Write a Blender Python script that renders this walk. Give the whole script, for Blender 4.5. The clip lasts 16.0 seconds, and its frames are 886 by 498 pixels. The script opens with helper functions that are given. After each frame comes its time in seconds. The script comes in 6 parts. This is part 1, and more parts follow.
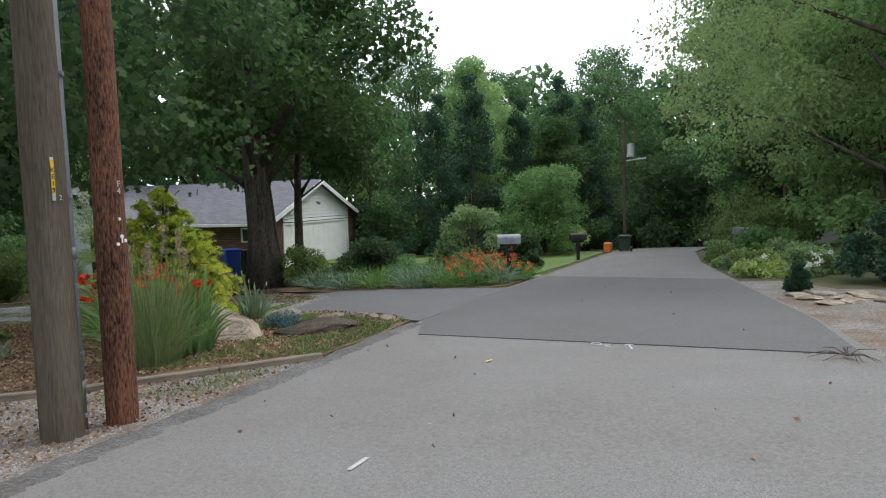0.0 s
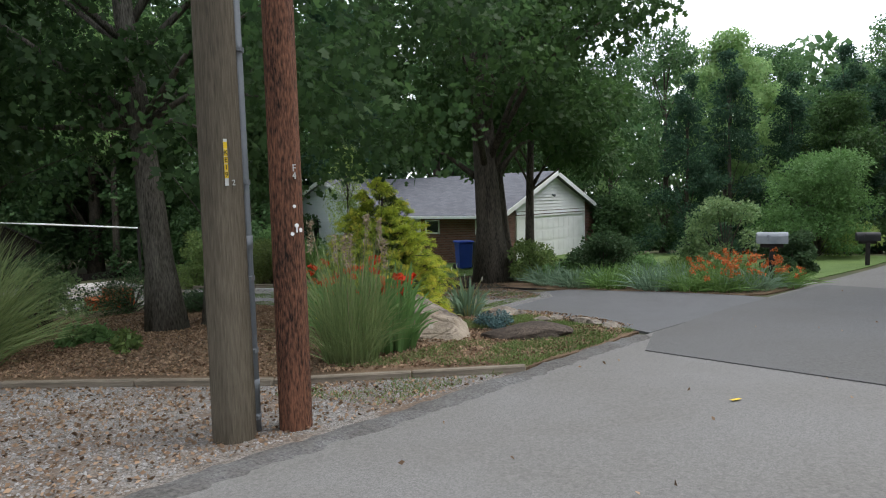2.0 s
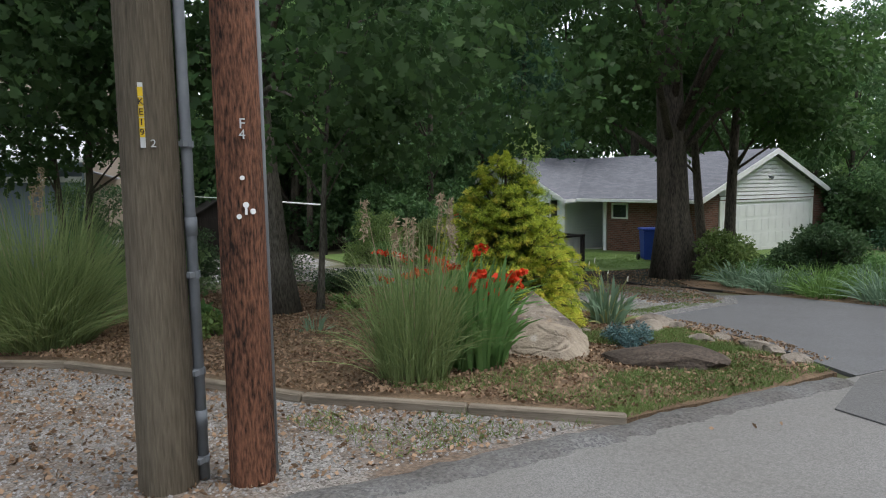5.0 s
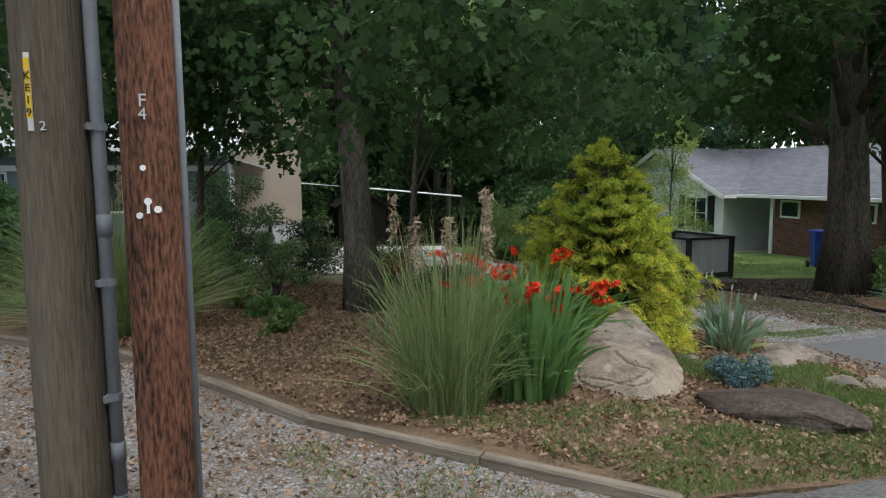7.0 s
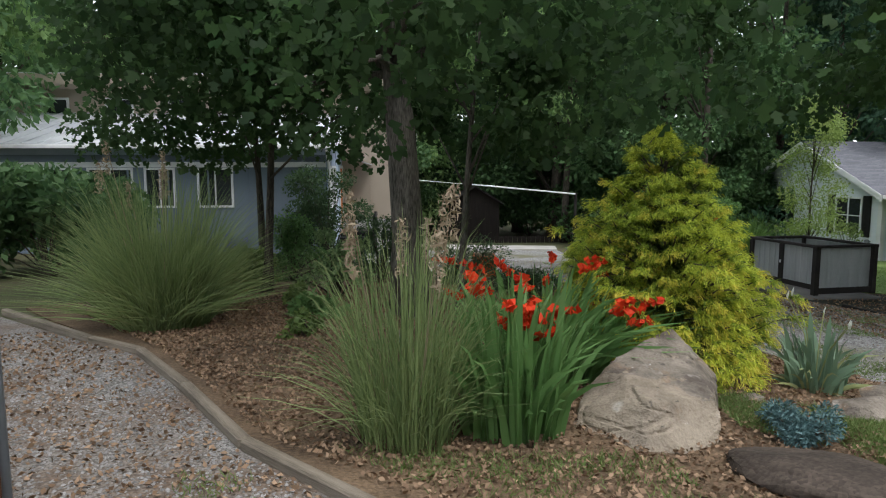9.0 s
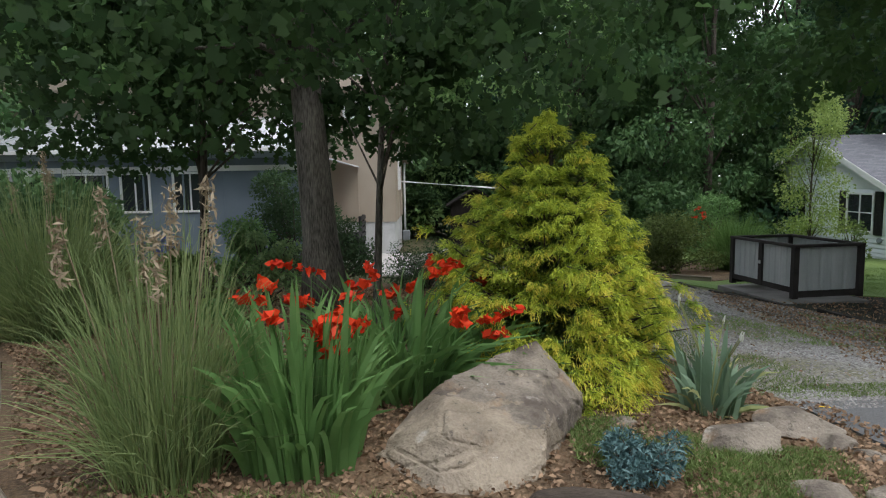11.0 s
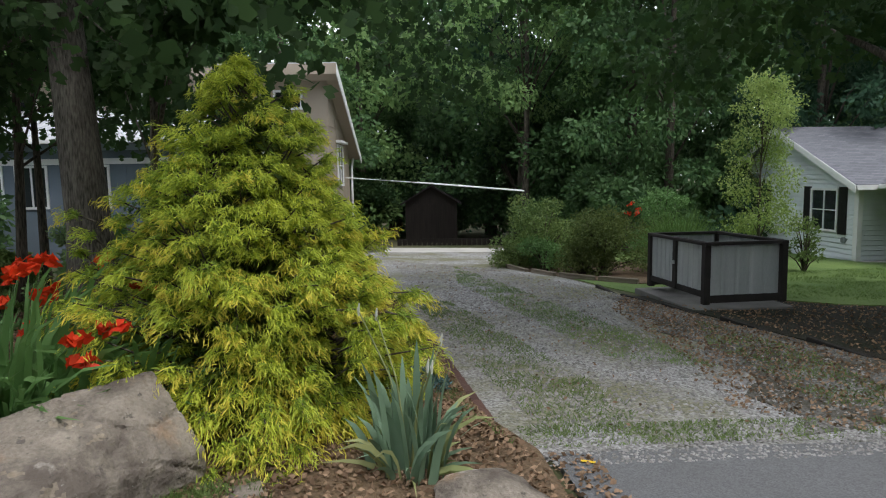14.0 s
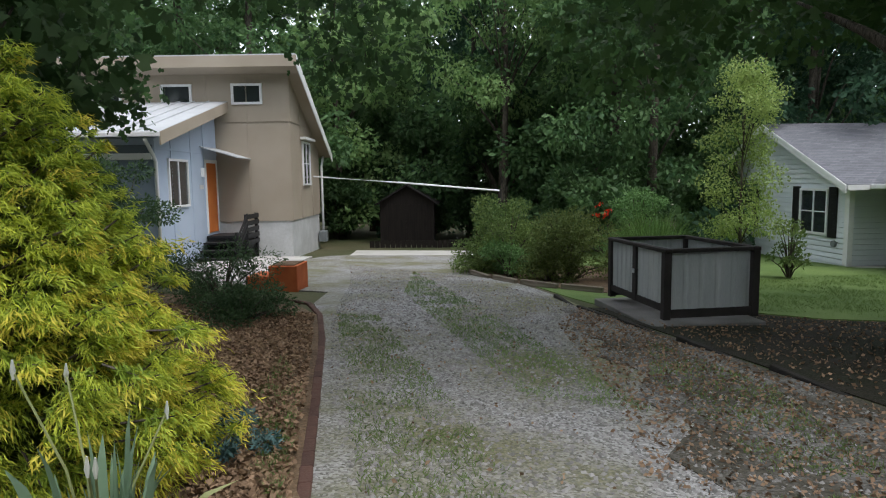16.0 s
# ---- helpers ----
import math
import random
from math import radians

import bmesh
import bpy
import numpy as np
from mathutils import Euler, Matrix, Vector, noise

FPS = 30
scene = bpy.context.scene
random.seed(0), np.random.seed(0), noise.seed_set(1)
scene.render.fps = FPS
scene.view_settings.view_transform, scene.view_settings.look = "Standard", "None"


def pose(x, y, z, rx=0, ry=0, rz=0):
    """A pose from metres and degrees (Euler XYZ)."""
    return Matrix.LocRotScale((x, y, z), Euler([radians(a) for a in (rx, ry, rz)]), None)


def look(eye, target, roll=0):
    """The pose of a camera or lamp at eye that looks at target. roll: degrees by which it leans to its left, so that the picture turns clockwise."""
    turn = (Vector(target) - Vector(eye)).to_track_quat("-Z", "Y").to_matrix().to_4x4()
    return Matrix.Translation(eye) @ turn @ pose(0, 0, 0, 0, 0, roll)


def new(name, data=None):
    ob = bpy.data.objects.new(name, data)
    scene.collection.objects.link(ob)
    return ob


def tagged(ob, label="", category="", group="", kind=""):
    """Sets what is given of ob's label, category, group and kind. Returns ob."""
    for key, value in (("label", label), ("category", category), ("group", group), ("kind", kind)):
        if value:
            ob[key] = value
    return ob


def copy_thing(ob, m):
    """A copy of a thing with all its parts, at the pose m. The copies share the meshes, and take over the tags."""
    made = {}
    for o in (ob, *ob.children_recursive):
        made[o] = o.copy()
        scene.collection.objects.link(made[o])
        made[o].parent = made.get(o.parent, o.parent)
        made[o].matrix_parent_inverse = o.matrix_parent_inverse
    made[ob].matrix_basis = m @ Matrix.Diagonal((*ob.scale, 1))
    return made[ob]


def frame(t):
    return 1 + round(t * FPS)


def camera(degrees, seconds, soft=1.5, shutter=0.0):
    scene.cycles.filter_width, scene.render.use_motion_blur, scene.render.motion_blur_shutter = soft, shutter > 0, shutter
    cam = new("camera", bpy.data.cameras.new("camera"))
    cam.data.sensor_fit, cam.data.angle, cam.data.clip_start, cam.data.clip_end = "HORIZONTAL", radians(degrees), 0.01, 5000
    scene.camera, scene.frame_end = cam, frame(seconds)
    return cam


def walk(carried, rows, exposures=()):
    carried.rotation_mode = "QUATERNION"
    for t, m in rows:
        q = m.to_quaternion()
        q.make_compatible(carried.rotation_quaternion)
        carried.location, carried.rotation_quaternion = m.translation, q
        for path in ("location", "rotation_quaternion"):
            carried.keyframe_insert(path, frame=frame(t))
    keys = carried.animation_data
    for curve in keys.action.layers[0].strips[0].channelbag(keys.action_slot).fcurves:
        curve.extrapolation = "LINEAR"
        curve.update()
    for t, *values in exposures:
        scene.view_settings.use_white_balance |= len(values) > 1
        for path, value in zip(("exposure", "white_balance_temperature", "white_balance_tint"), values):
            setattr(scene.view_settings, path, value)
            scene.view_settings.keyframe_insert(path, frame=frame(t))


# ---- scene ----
cam = camera(69.0, 16.0, 1.1)

PATH = [
    (0, (-0.372, -1.192, 1.618), (0.309, 0.682, 1.462), -1.54),
    (0.5, (-0.241, -0.931, 1.61), (0.263, 0.998, 1.455), -1.52),
    (1, (-0.132, -0.677, 1.583), (0.197, 1.289, 1.425), -1.61),
    (1.5, (-0.015, -0.405, 1.575), (0.131, 1.584, 1.418), -1.5),
    (2, (0.151, -0.142, 1.553), (0.104, 1.852, 1.397), -1.5),
    (2.5, (0.282, 0.131, 1.533), (0.061, 2.112, 1.374), -1.4),
    (3, (0.429, 0.456, 1.528), (0.083, 2.419, 1.358), -1.21),
    (3.5, (0.589, 0.771, 1.515), (0.138, 2.712, 1.337), -1.12),
    (3.7, (0.654, 0.905, 1.505), (0.17, 2.837, 1.327), -1.12),
    (5.8, (1.264, 2.244, 1.467), (0.441, 4.054, 1.251), -0.46),
    (6, (1.296, 2.38, 1.464), (0.427, 4.168, 1.246), -0.37),
    (6.5, (1.399, 2.677, 1.478), (0.407, 4.399, 1.258), -0.29),
    (7, (1.526, 2.98, 1.482), (0.414, 4.628, 1.26), -0.22),
    (7.5, (1.592, 3.286, 1.451), (0.368, 4.852, 1.23), -0.05),
    (8, (1.651, 3.613, 1.472), (0.319, 5.087, 1.247), 0.02),
    (8.2, (1.697, 3.747, 1.468), (0.338, 5.196, 1.242), 0.11),
    (10.3, (2.386, 5.229, 1.454), (0.886, 6.533, 1.233), -0.94),
    (10.5, (2.428, 5.382, 1.423), (0.924, 6.683, 1.205), -0.94),
    (11, (2.497, 5.798, 1.369), (0.993, 7.097, 1.151), -0.94),
    (11.5, (2.587, 6.193, 1.323), (1.08, 7.488, 1.107), -0.94),
    (12, (2.658, 6.614, 1.244), (1.147, 7.908, 1.033), -1.04),
    (12.5, (2.688, 7.054, 1.193), (1.176, 8.346, 0.98), -1.04),
    (13, (2.783, 7.506, 1.152), (1.27, 8.797, 0.943), -1.04),
    (13.5, (2.845, 7.928, 1.13), (1.33, 9.215, 0.919), -1.04),
    (14, (2.867, 8.345, 1.127), (1.352, 9.633, 0.914), -0.94),
    (14.5, (2.883, 8.747, 1.117), (1.366, 10.033, 0.905), -0.95),
    (15, (2.824, 9.15, 1.089), (1.308, 10.437, 0.877), -0.94),
    (15.5, (2.72, 9.522, 1.073), (1.205, 10.81, 0.862), -0.84),
    (16, (2.631, 9.852, 1.082), (1.115, 11.139, 0.869), -0.84),
]
walk(cam, [(t, look(eye, aim, roll)) for t, eye, aim, roll in PATH])

# ---- world, sun, exposure ----
world = bpy.data.worlds.new("overcast_sky")
scene.world = world
world.use_nodes = True
wn, wl = world.node_tree.nodes, world.node_tree.links
wn.clear()
sky = wn.new("ShaderNodeTexSky")
sky.sky_type, sky.sun_disc = "NISHITA", False
sky.sun_elevation, sky.sun_rotation = radians(58), radians(70)
cloud = wn.new("ShaderNodeMix")
cloud.data_type = "RGBA"
cloud.inputs["Factor"].default_value = 0.78
cloud.inputs["B"].default_value = (9.5, 9.85, 10.6, 1)
bg = wn.new("ShaderNodeBackground")
bg.inputs["Strength"].default_value = 0.1
wout = wn.new("ShaderNodeOutputWorld")
wl.new(sky.outputs["Color"], cloud.inputs["A"])
wl.new(cloud.outputs["Result"], bg.inputs["Color"])
wl.new(bg.outputs["Background"], wout.inputs["Surface"])
sun = new("sun", bpy.data.lights.new("sun", "SUN"))
sun.data.energy, sun.data.angle, sun.data.color = 0.9, radians(25), (1.0, 0.96, 0.9)
sun.matrix_world = look((20, 10, 40), (0, 8, 0))
scene.view_settings.exposure = 1.25


# ---- materials ----
def mat(name, a, b=None, scale=6.0, rough=0.85, metal=0.0, bump=0.0, bscale=40.0, fine=0.25, stretch=(1, 1, 1), island=0.0, obj=0.0, spec=0.3):
    """Two-scale mottled surface between colours a and b."""
    m = bpy.data.materials.new(name)
    m.use_nodes = True
    n, l = m.node_tree.nodes, m.node_tree.links
    p = n["Principled BSDF"]
    p.inputs["Roughness"].default_value, p.inputs["Metallic"].default_value = rough, metal
    p.inputs["Specular IOR Level"].default_value = spec
    b = b or tuple(v * 0.8 for v in a)
    geo = n.new("ShaderNodeNewGeometry")
    tc = n.new("ShaderNodeTexCoord")
    mp = n.new("ShaderNodeMapping")
    mp.inputs["Scale"].default_value = stretch
    l.new(tc.outputs["Object"], mp.inputs["Vector"])
    big, small = n.new("ShaderNodeTexNoise"), n.new("ShaderNodeTexNoise")
    for t, s in ((big, scale), (small, bscale)):
        t.inputs["Scale"].default_value, t.inputs["Detail"].default_value = s, 4
        l.new(mp.outputs["Vector"], t.inputs["Vector"])
    mix = n.new("ShaderNodeMath")
    mix.operation = "MULTIPLY_ADD"
    mix.inputs[1].default_value = fine
    l.new(small.outputs["Fac"], mix.inputs[0])
    l.new(big.outputs["Fac"], mix.inputs[2])
    last = mix.outputs[0]
    for amount, src in ((island, geo.outputs["Random Per Island"]), (obj, None)):
        if amount:
            if src is None:
                src = n.new("ShaderNodeObjectInfo").outputs["Random"]
            k = n.new("ShaderNodeMath")
            k.operation = "MULTIPLY_ADD"
            k.inputs[1].default_value = amount
            l.new(src, k.inputs[0])
            l.new(last, k.inputs[2])
            last = k.outputs[0]
    ramp = n.new("ShaderNodeValToRGB")
    lo = 0.3 + fine * 0.4
    hi = 0.7 + fine * 0.6 + island + obj
    ramp.color_ramp.elements[0].position, ramp.color_ramp.elements[1].position = lo / 2, hi / 2
    ramp.color_ramp.elements[0].color, ramp.color_ramp.elements[1].color = (*a, 1), (*b, 1)
    half = n.new("ShaderNodeMath")
    half.operation = "MULTIPLY"
    half.inputs[1].default_value = 0.5
    l.new(last, half.inputs[0])
    l.new(half.outputs[0], ramp.inputs["Fac"])
    l.new(ramp.outputs["Color"], p.inputs["Base Color"])
    if bump:
        bp = n.new("ShaderNodeBump")
        bp.inputs["Strength"].default_value, bp.inputs["Distance"].default_value = bump, 0.02
        l.new(small.outputs["Fac"], bp.inputs["Height"])
        l.new(bp.outputs["Normal"], p.inputs["Normal"])
    return m


def leafmat(name, a, b, rough=0.55, trans=0.42, warm=None):
    """Leaf: colour varied leaf by leaf, some light passing through."""
    m = bpy.data.materials.new(name)
    m.use_nodes = True
    n, l = m.node_tree.nodes, m.node_tree.links
    p = n["Principled BSDF"]
    p.inputs["Roughness"].default_value = rough
    p.inputs["Specular IOR Level"].default_value = 0.25
    geo, ramp = n.new("ShaderNodeNewGeometry"), n.new("ShaderNodeValToRGB")
    ramp.color_ramp.elements[0].color, ramp.color_ramp.elements[1].color = (*a, 1), (*b, 1)
    if warm:
        e = ramp.color_ramp.elements.new(0.93)
        e.color = (*b, 1)
        ramp.color_ramp.elements[-1].color = (*warm, 1)
    tc, noi, add = n.new("ShaderNodeTexCoord"), n.new("ShaderNodeTexNoise"), n.new("ShaderNodeMath")
    noi.inputs["Scale"].default_value = 0.9
    l.new(tc.outputs["Object"], noi.inputs["Vector"])
    add.operation = "MULTIPLY_ADD"
    add.inputs[1].default_value = 0.6
    l.new(geo.outputs["Random Per Island"], add.inputs[0])
    sc = n.new("ShaderNodeMath")
    sc.operation = "MULTIPLY_ADD"
    sc.inputs[1].default_value, sc.inputs[2].default_value = 1.2, -0.4
    l.new(noi.outputs["Fac"], sc.inputs[0])
    l.new(sc.outputs[0], add.inputs[2])
    l.new(add.outputs[0], ramp.inputs["Fac"])
    l.new(ramp.outputs["Color"], p.inputs["Base Color"])
    tr, mx = n.new("ShaderNodeBsdfTranslucent"), n.new("ShaderNodeMixShader")
    l.new(ramp.outputs["Color"], tr.inputs["Color"])
    mx.inputs["Fac"].default_value = trans
    l.new(p.outputs["BSDF"], mx.inputs[1])
    l.new(tr.outputs["BSDF"], mx.inputs[2])
    l.new(mx.outputs["Shader"], n["Material Output"].inputs["Surface"])
    return m


def gravelmat(name, lo, hi, earth, cell, patch=0.9, cover=0.5, bump=0.8, spread=1.0):
    """Small stones of many tones, with patches of another colour over them."""
    m = bpy.data.materials.new(name)
    m.use_nodes = True
    n, l = m.node_tree.nodes, m.node_tree.links
    p = n["Principled BSDF"]
    p.inputs["Roughness"].default_value, p.inputs["Specular IOR Level"].default_value = 0.9, 0.25
    tc, vo, ramp = n.new("ShaderNodeTexCoord"), n.new("ShaderNodeTexVoronoi"), n.new("ShaderNodeValToRGB")
    vo.inputs["Scale"].default_value = cell
    l.new(tc.outputs["Object"], vo.inputs["Vector"])
    sep = n.new("ShaderNodeSeparateColor")
    l.new(vo.outputs["Color"], sep.inputs["Color"])
    ramp.color_ramp.elements[0].color, ramp.color_ramp.elements[1].color = (*lo, 1), (*hi, 1)
    l.new(sep.outputs["Red"], ramp.inputs["Fac"])
    big, mask = n.new("ShaderNodeTexNoise"), n.new("ShaderNodeValToRGB")
    big.inputs["Scale"].default_value, big.inputs["Detail"].default_value, big.inputs["Roughness"].default_value = patch, 7, 0.65
    l.new(tc.outputs["Object"], big.inputs["Vector"])
    mask.color_ramp.elements[0].position, mask.color_ramp.elements[1].position = cover - 0.09 * spread, cover + 0.13 * spread
    mask.color_ramp.elements[0].color, mask.color_ramp.elements[1].color = (0.85, 0.85, 0.85, 1), (0, 0, 0, 1)
    l.new(big.outputs["Fac"], mask.inputs["Fac"])
    fine, mixe = n.new("ShaderNodeTexNoise"), n.new("ShaderNodeMix")
    fine.inputs["Scale"].default_value, fine.inputs["Detail"].default_value = 35, 5
    l.new(tc.outputs["Object"], fine.inputs["Vector"])
    er = n.new("ShaderNodeValToRGB")
    er.color_ramp.elements[0].position, er.color_ramp.elements[1].position = 0.35, 0.65
    er.color_ramp.elements[0].color, er.color_ramp.elements[1].color = (*(v * (0.74 if spread > 1.5 else 0.55) for v in earth), 1), (*(v * (1.17 if spread > 1.5 else 1.3) for v in earth), 1)
    l.new(fine.outputs["Fac"], er.inputs["Fac"])
    mixe.data_type = "RGBA"
    l.new(mask.outputs["Color"], mixe.inputs["Factor"])
    l.new(ramp.outputs["Color"], mixe.inputs["A"])
    l.new(er.outputs["Color"], mixe.inputs["B"])
    l.new(mixe.outputs["Result"], p.inputs["Base Color"])
    bp = n.new("ShaderNodeBump")
    bp.inputs["Strength"].default_value, bp.inputs["Distance"].default_value, bp.invert = bump, 0.5 / cell, True
    l.new(vo.outputs["Distance"], bp.inputs["Height"])
    l.new(bp.outputs["Normal"], p.inputs["Normal"])
    return m


M = {}
M["ground"] = mat("ground_mix", (0.035, 0.055, 0.015), (0.10, 0.085, 0.05), 0.35, 0.95, bump=0.5, bscale=25, fine=0.5)
M["lawn"] = mat("lawn_grass", (0.066, 0.118, 0.03), (0.128, 0.19, 0.054), 0.8, 0.9, bump=0.6, bscale=60, fine=0.6)
M["asphalt"] = gravelmat("worn_asphalt", (0.115, 0.113, 0.112), (0.225, 0.222, 0.217), (0.145, 0.139, 0.13), 150, 0.55, 0.46, 0.35, 1.6)
M["patch"] = gravelmat("fresh_asphalt", (0.075, 0.075, 0.078), (0.148, 0.148, 0.149), (0.103, 0.101, 0.098), 150, 0.6, 0.45, 0.35, 1.6)
M["apron"] = gravelmat("apron_asphalt", (0.085, 0.087, 0.093), (0.165, 0.167, 0.175), (0.105, 0.106, 0.108), 150, 0.7, 0.45, 0.35, 1.6)
M["berm"] = gravelmat("asphalt_lip", (0.075, 0.075, 0.078), (0.18, 0.178, 0.175), (0.095, 0.09, 0.084), 70, 2.0, 0.5, 0.8)
M["gravel"] = gravelmat("gravel_bed", (0.065, 0.06, 0.055), (0.31, 0.30, 0.285), (0.13, 0.09, 0.062), 75, 1.1, 0.48, 0.6)
M["gravel2"] = gravelmat("drive_gravel", (0.1, 0.097, 0.093), (0.38, 0.378, 0.378), (0.14, 0.137, 0.068), 60, 0.7, 0.475, 0.5, 0.8)
M["stone_bits"] = mat("gravel_stones", (0.105, 0.10, 0.096), (0.36, 0.352, 0.345), 3, 0.9, bump=0.2, island=0.9)
# earthy gravel, darkened further to hold the oak canopy's shade
M["margin"] = gravelmat("earthy_shade_gravel", (0.055, 0.051, 0.046), (0.23, 0.225, 0.215), (0.055, 0.049, 0.034), 60, 1.3, 0.52, 0.5, 0.8)
# bare soil made near black: the oak's shade is part of this colour
M["soil"] = gravelmat("shade_toned_soil", (0.009, 0.008, 0.006), (0.032, 0.026, 0.019), (0.015, 0.018, 0.008), 45, 1.2, 0.5)
M["mulch"] = mat("leaf_mulch", (0.06, 0.04, 0.025), (0.19, 0.13, 0.08), 2.0, 0.95, bump=1.0, bscale=40, fine=1.0)
M["litter"] = mat("dry_leaves", (0.085, 0.05, 0.03), (0.36, 0.245, 0.16), 3, 0.9, island=0.9)
M["concrete"] = mat("pale_concrete", (0.36, 0.35, 0.33), (0.5, 0.49, 0.47), 1.2, 0.9, bump=0.2, bscale=50)
M["timber"] = mat("weathered_timber", (0.12, 0.10, 0.077), (0.28, 0.24, 0.19), 3, 0.9, bump=0.5, bscale=30, stretch=(0.4, 6, 6), fine=0.5)
M["brickedge"] = mat("edging_brick", (0.055, 0.03, 0.025), (0.12, 0.065, 0.052), 8, 0.9, bump=0.4, bscale=60, obj=0.5)
M["blackedge"] = mat("dark_edging", (0.012, 0.011, 0.010), (0.03, 0.027, 0.024), 6, 0.9, bump=0.3)
M["bark"] = mat("tree_bark", (0.022, 0.019, 0.016), (0.135, 0.115, 0.092), 2.5, 0.95, bump=1.0, bscale=20, stretch=(2.4, 2.4, 0.4), fine=1.5)
M["bark_grey"] = mat("grey_ridged_bark", (0.035, 0.032, 0.027), (0.19, 0.175, 0.15), 2.5, 0.95, bump=1.0, bscale=22, stretch=(3.0, 3.0, 0.5), fine=1.5)
M["pole_grey"] = mat("grey_pole_wood", (0.05, 0.041, 0.03), (0.155, 0.13, 0.096), 1.3, 0.9, bump=0.9, bscale=26, stretch=(3.2, 3.2, 0.25), fine=0.9)
M["pole_red"] = mat("red_pole_wood", (0.012, 0.006, 0.004), (0.225, 0.098, 0.058), 1.6, 0.85, bump=1.0, bscale=26, stretch=(3, 3, 0.65), fine=1.7)
M["conduit"] = mat("grey_pvc", (0.20, 0.22, 0.245), (0.26, 0.28, 0.305), 5, 0.5)
M["steel"] = mat("galvanised_steel", (0.42, 0.43, 0.45), (0.58, 0.59, 0.6), 8, 0.5, metal=0.4)
M["white"] = mat("white_paint", (0.72, 0.73, 0.74), (0.82, 0.83, 0.84), 2, 0.6)
M["white_metal"] = mat("white_metal_roof", (0.46, 0.48, 0.51), (0.58, 0.6, 0.63), 1.5, 0.4, metal=0.15)
M["siding"] = mat("white_siding", (0.71, 0.76, 0.81), (0.77, 0.82, 0.86), 1.0, 0.6, fine=0.2)
M["tan"] = mat("tan_panel", (0.335, 0.285, 0.225), (0.40, 0.345, 0.28), 0.7, 0.85, bump=0.1, fine=0.2)
M["blue"] = mat("pale_blue_board", (0.38, 0.46, 0.58), (0.46, 0.54, 0.66), 0.7, 0.8, fine=0.2)
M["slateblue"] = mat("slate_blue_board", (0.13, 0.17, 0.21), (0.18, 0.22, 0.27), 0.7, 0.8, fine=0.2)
M["found"] = mat("painted_block", (0.42, 0.43, 0.43), (0.56, 0.57, 0.58), 1.6, 0.9, bump=0.3, bscale=20, fine=0.5)
M["dark"] = mat("near_black_wood", (0.014, 0.012, 0.012), (0.035, 0.03, 0.028), 3, 0.8, bump=0.2)
# shed and fence boards: shade of the trees overhead is put into this colour
M["shed"] = mat("shaded_shed_board", (0.009, 0.007, 0.006), (0.02, 0.015, 0.012), 3, 0.9, stretch=(6, 6, 0.5))
M["doororange"] = mat("orange_door", (0.55, 0.15, 0.03), (0.62, 0.2, 0.05), 2, 0.6)
M["orange"] = mat("orange_planter", (0.36, 0.085, 0.028), (0.47, 0.13, 0.045), 4, 0.85, bump=0.2)
M["bluebin"] = mat("blue_plastic", (0.015, 0.045, 0.26), (0.025, 0.06, 0.32), 3, 0.45)
M["blackbin"] = mat("black_plastic", (0.012, 0.013, 0.014), (0.022, 0.023, 0.025), 3, 0.5)
M["greenbin"] = mat("green_plastic", (0.02, 0.05, 0.03), (0.035, 0.07, 0.045), 3, 0.5)
M["corrug"] = mat("dull_corrugated_panel", (0.33, 0.355, 0.36), (0.48, 0.5, 0.5), 1.5, 0.55, metal=0.25, stretch=(3, 3, 0.4), fine=0.5)
M["black"] = mat("black_paint", (0.012, 0.012, 0.013), (0.022, 0.022, 0.023), 5, 0.6)
M["yellow"] = mat("yellow_tag", (0.62, 0.42, 0.02), (0.7, 0.48, 0.03), 8, 0.5)
M["plate"] = mat("aluminium_plate", (0.55, 0.56, 0.57), (0.68, 0.69, 0.7), 20, 0.45, metal=0.5)
M["mailgrey"] = mat("grey_mailbox_steel", (0.18, 0.2, 0.22), (0.26, 0.28, 0.3), 4, 0.5, metal=0.3)
M["paint"] = mat("road_paint", (0.3, 0.305, 0.305), (0.44, 0.445, 0.445), 12, 0.8, fine=0.8)
M["glassy"] = mat("dark_window_glass", (0.018, 0.022, 0.026), (0.03, 0.035, 0.04), 0.7, 0.06, spec=0.9)
M["rockdark"] = gravelmat("brown_flagstone", (0.06, 0.047, 0.038), (0.115, 0.09, 0.073), (0.04, 0.032, 0.026), 50, 2.5, 0.5, 0.3, 1.2)


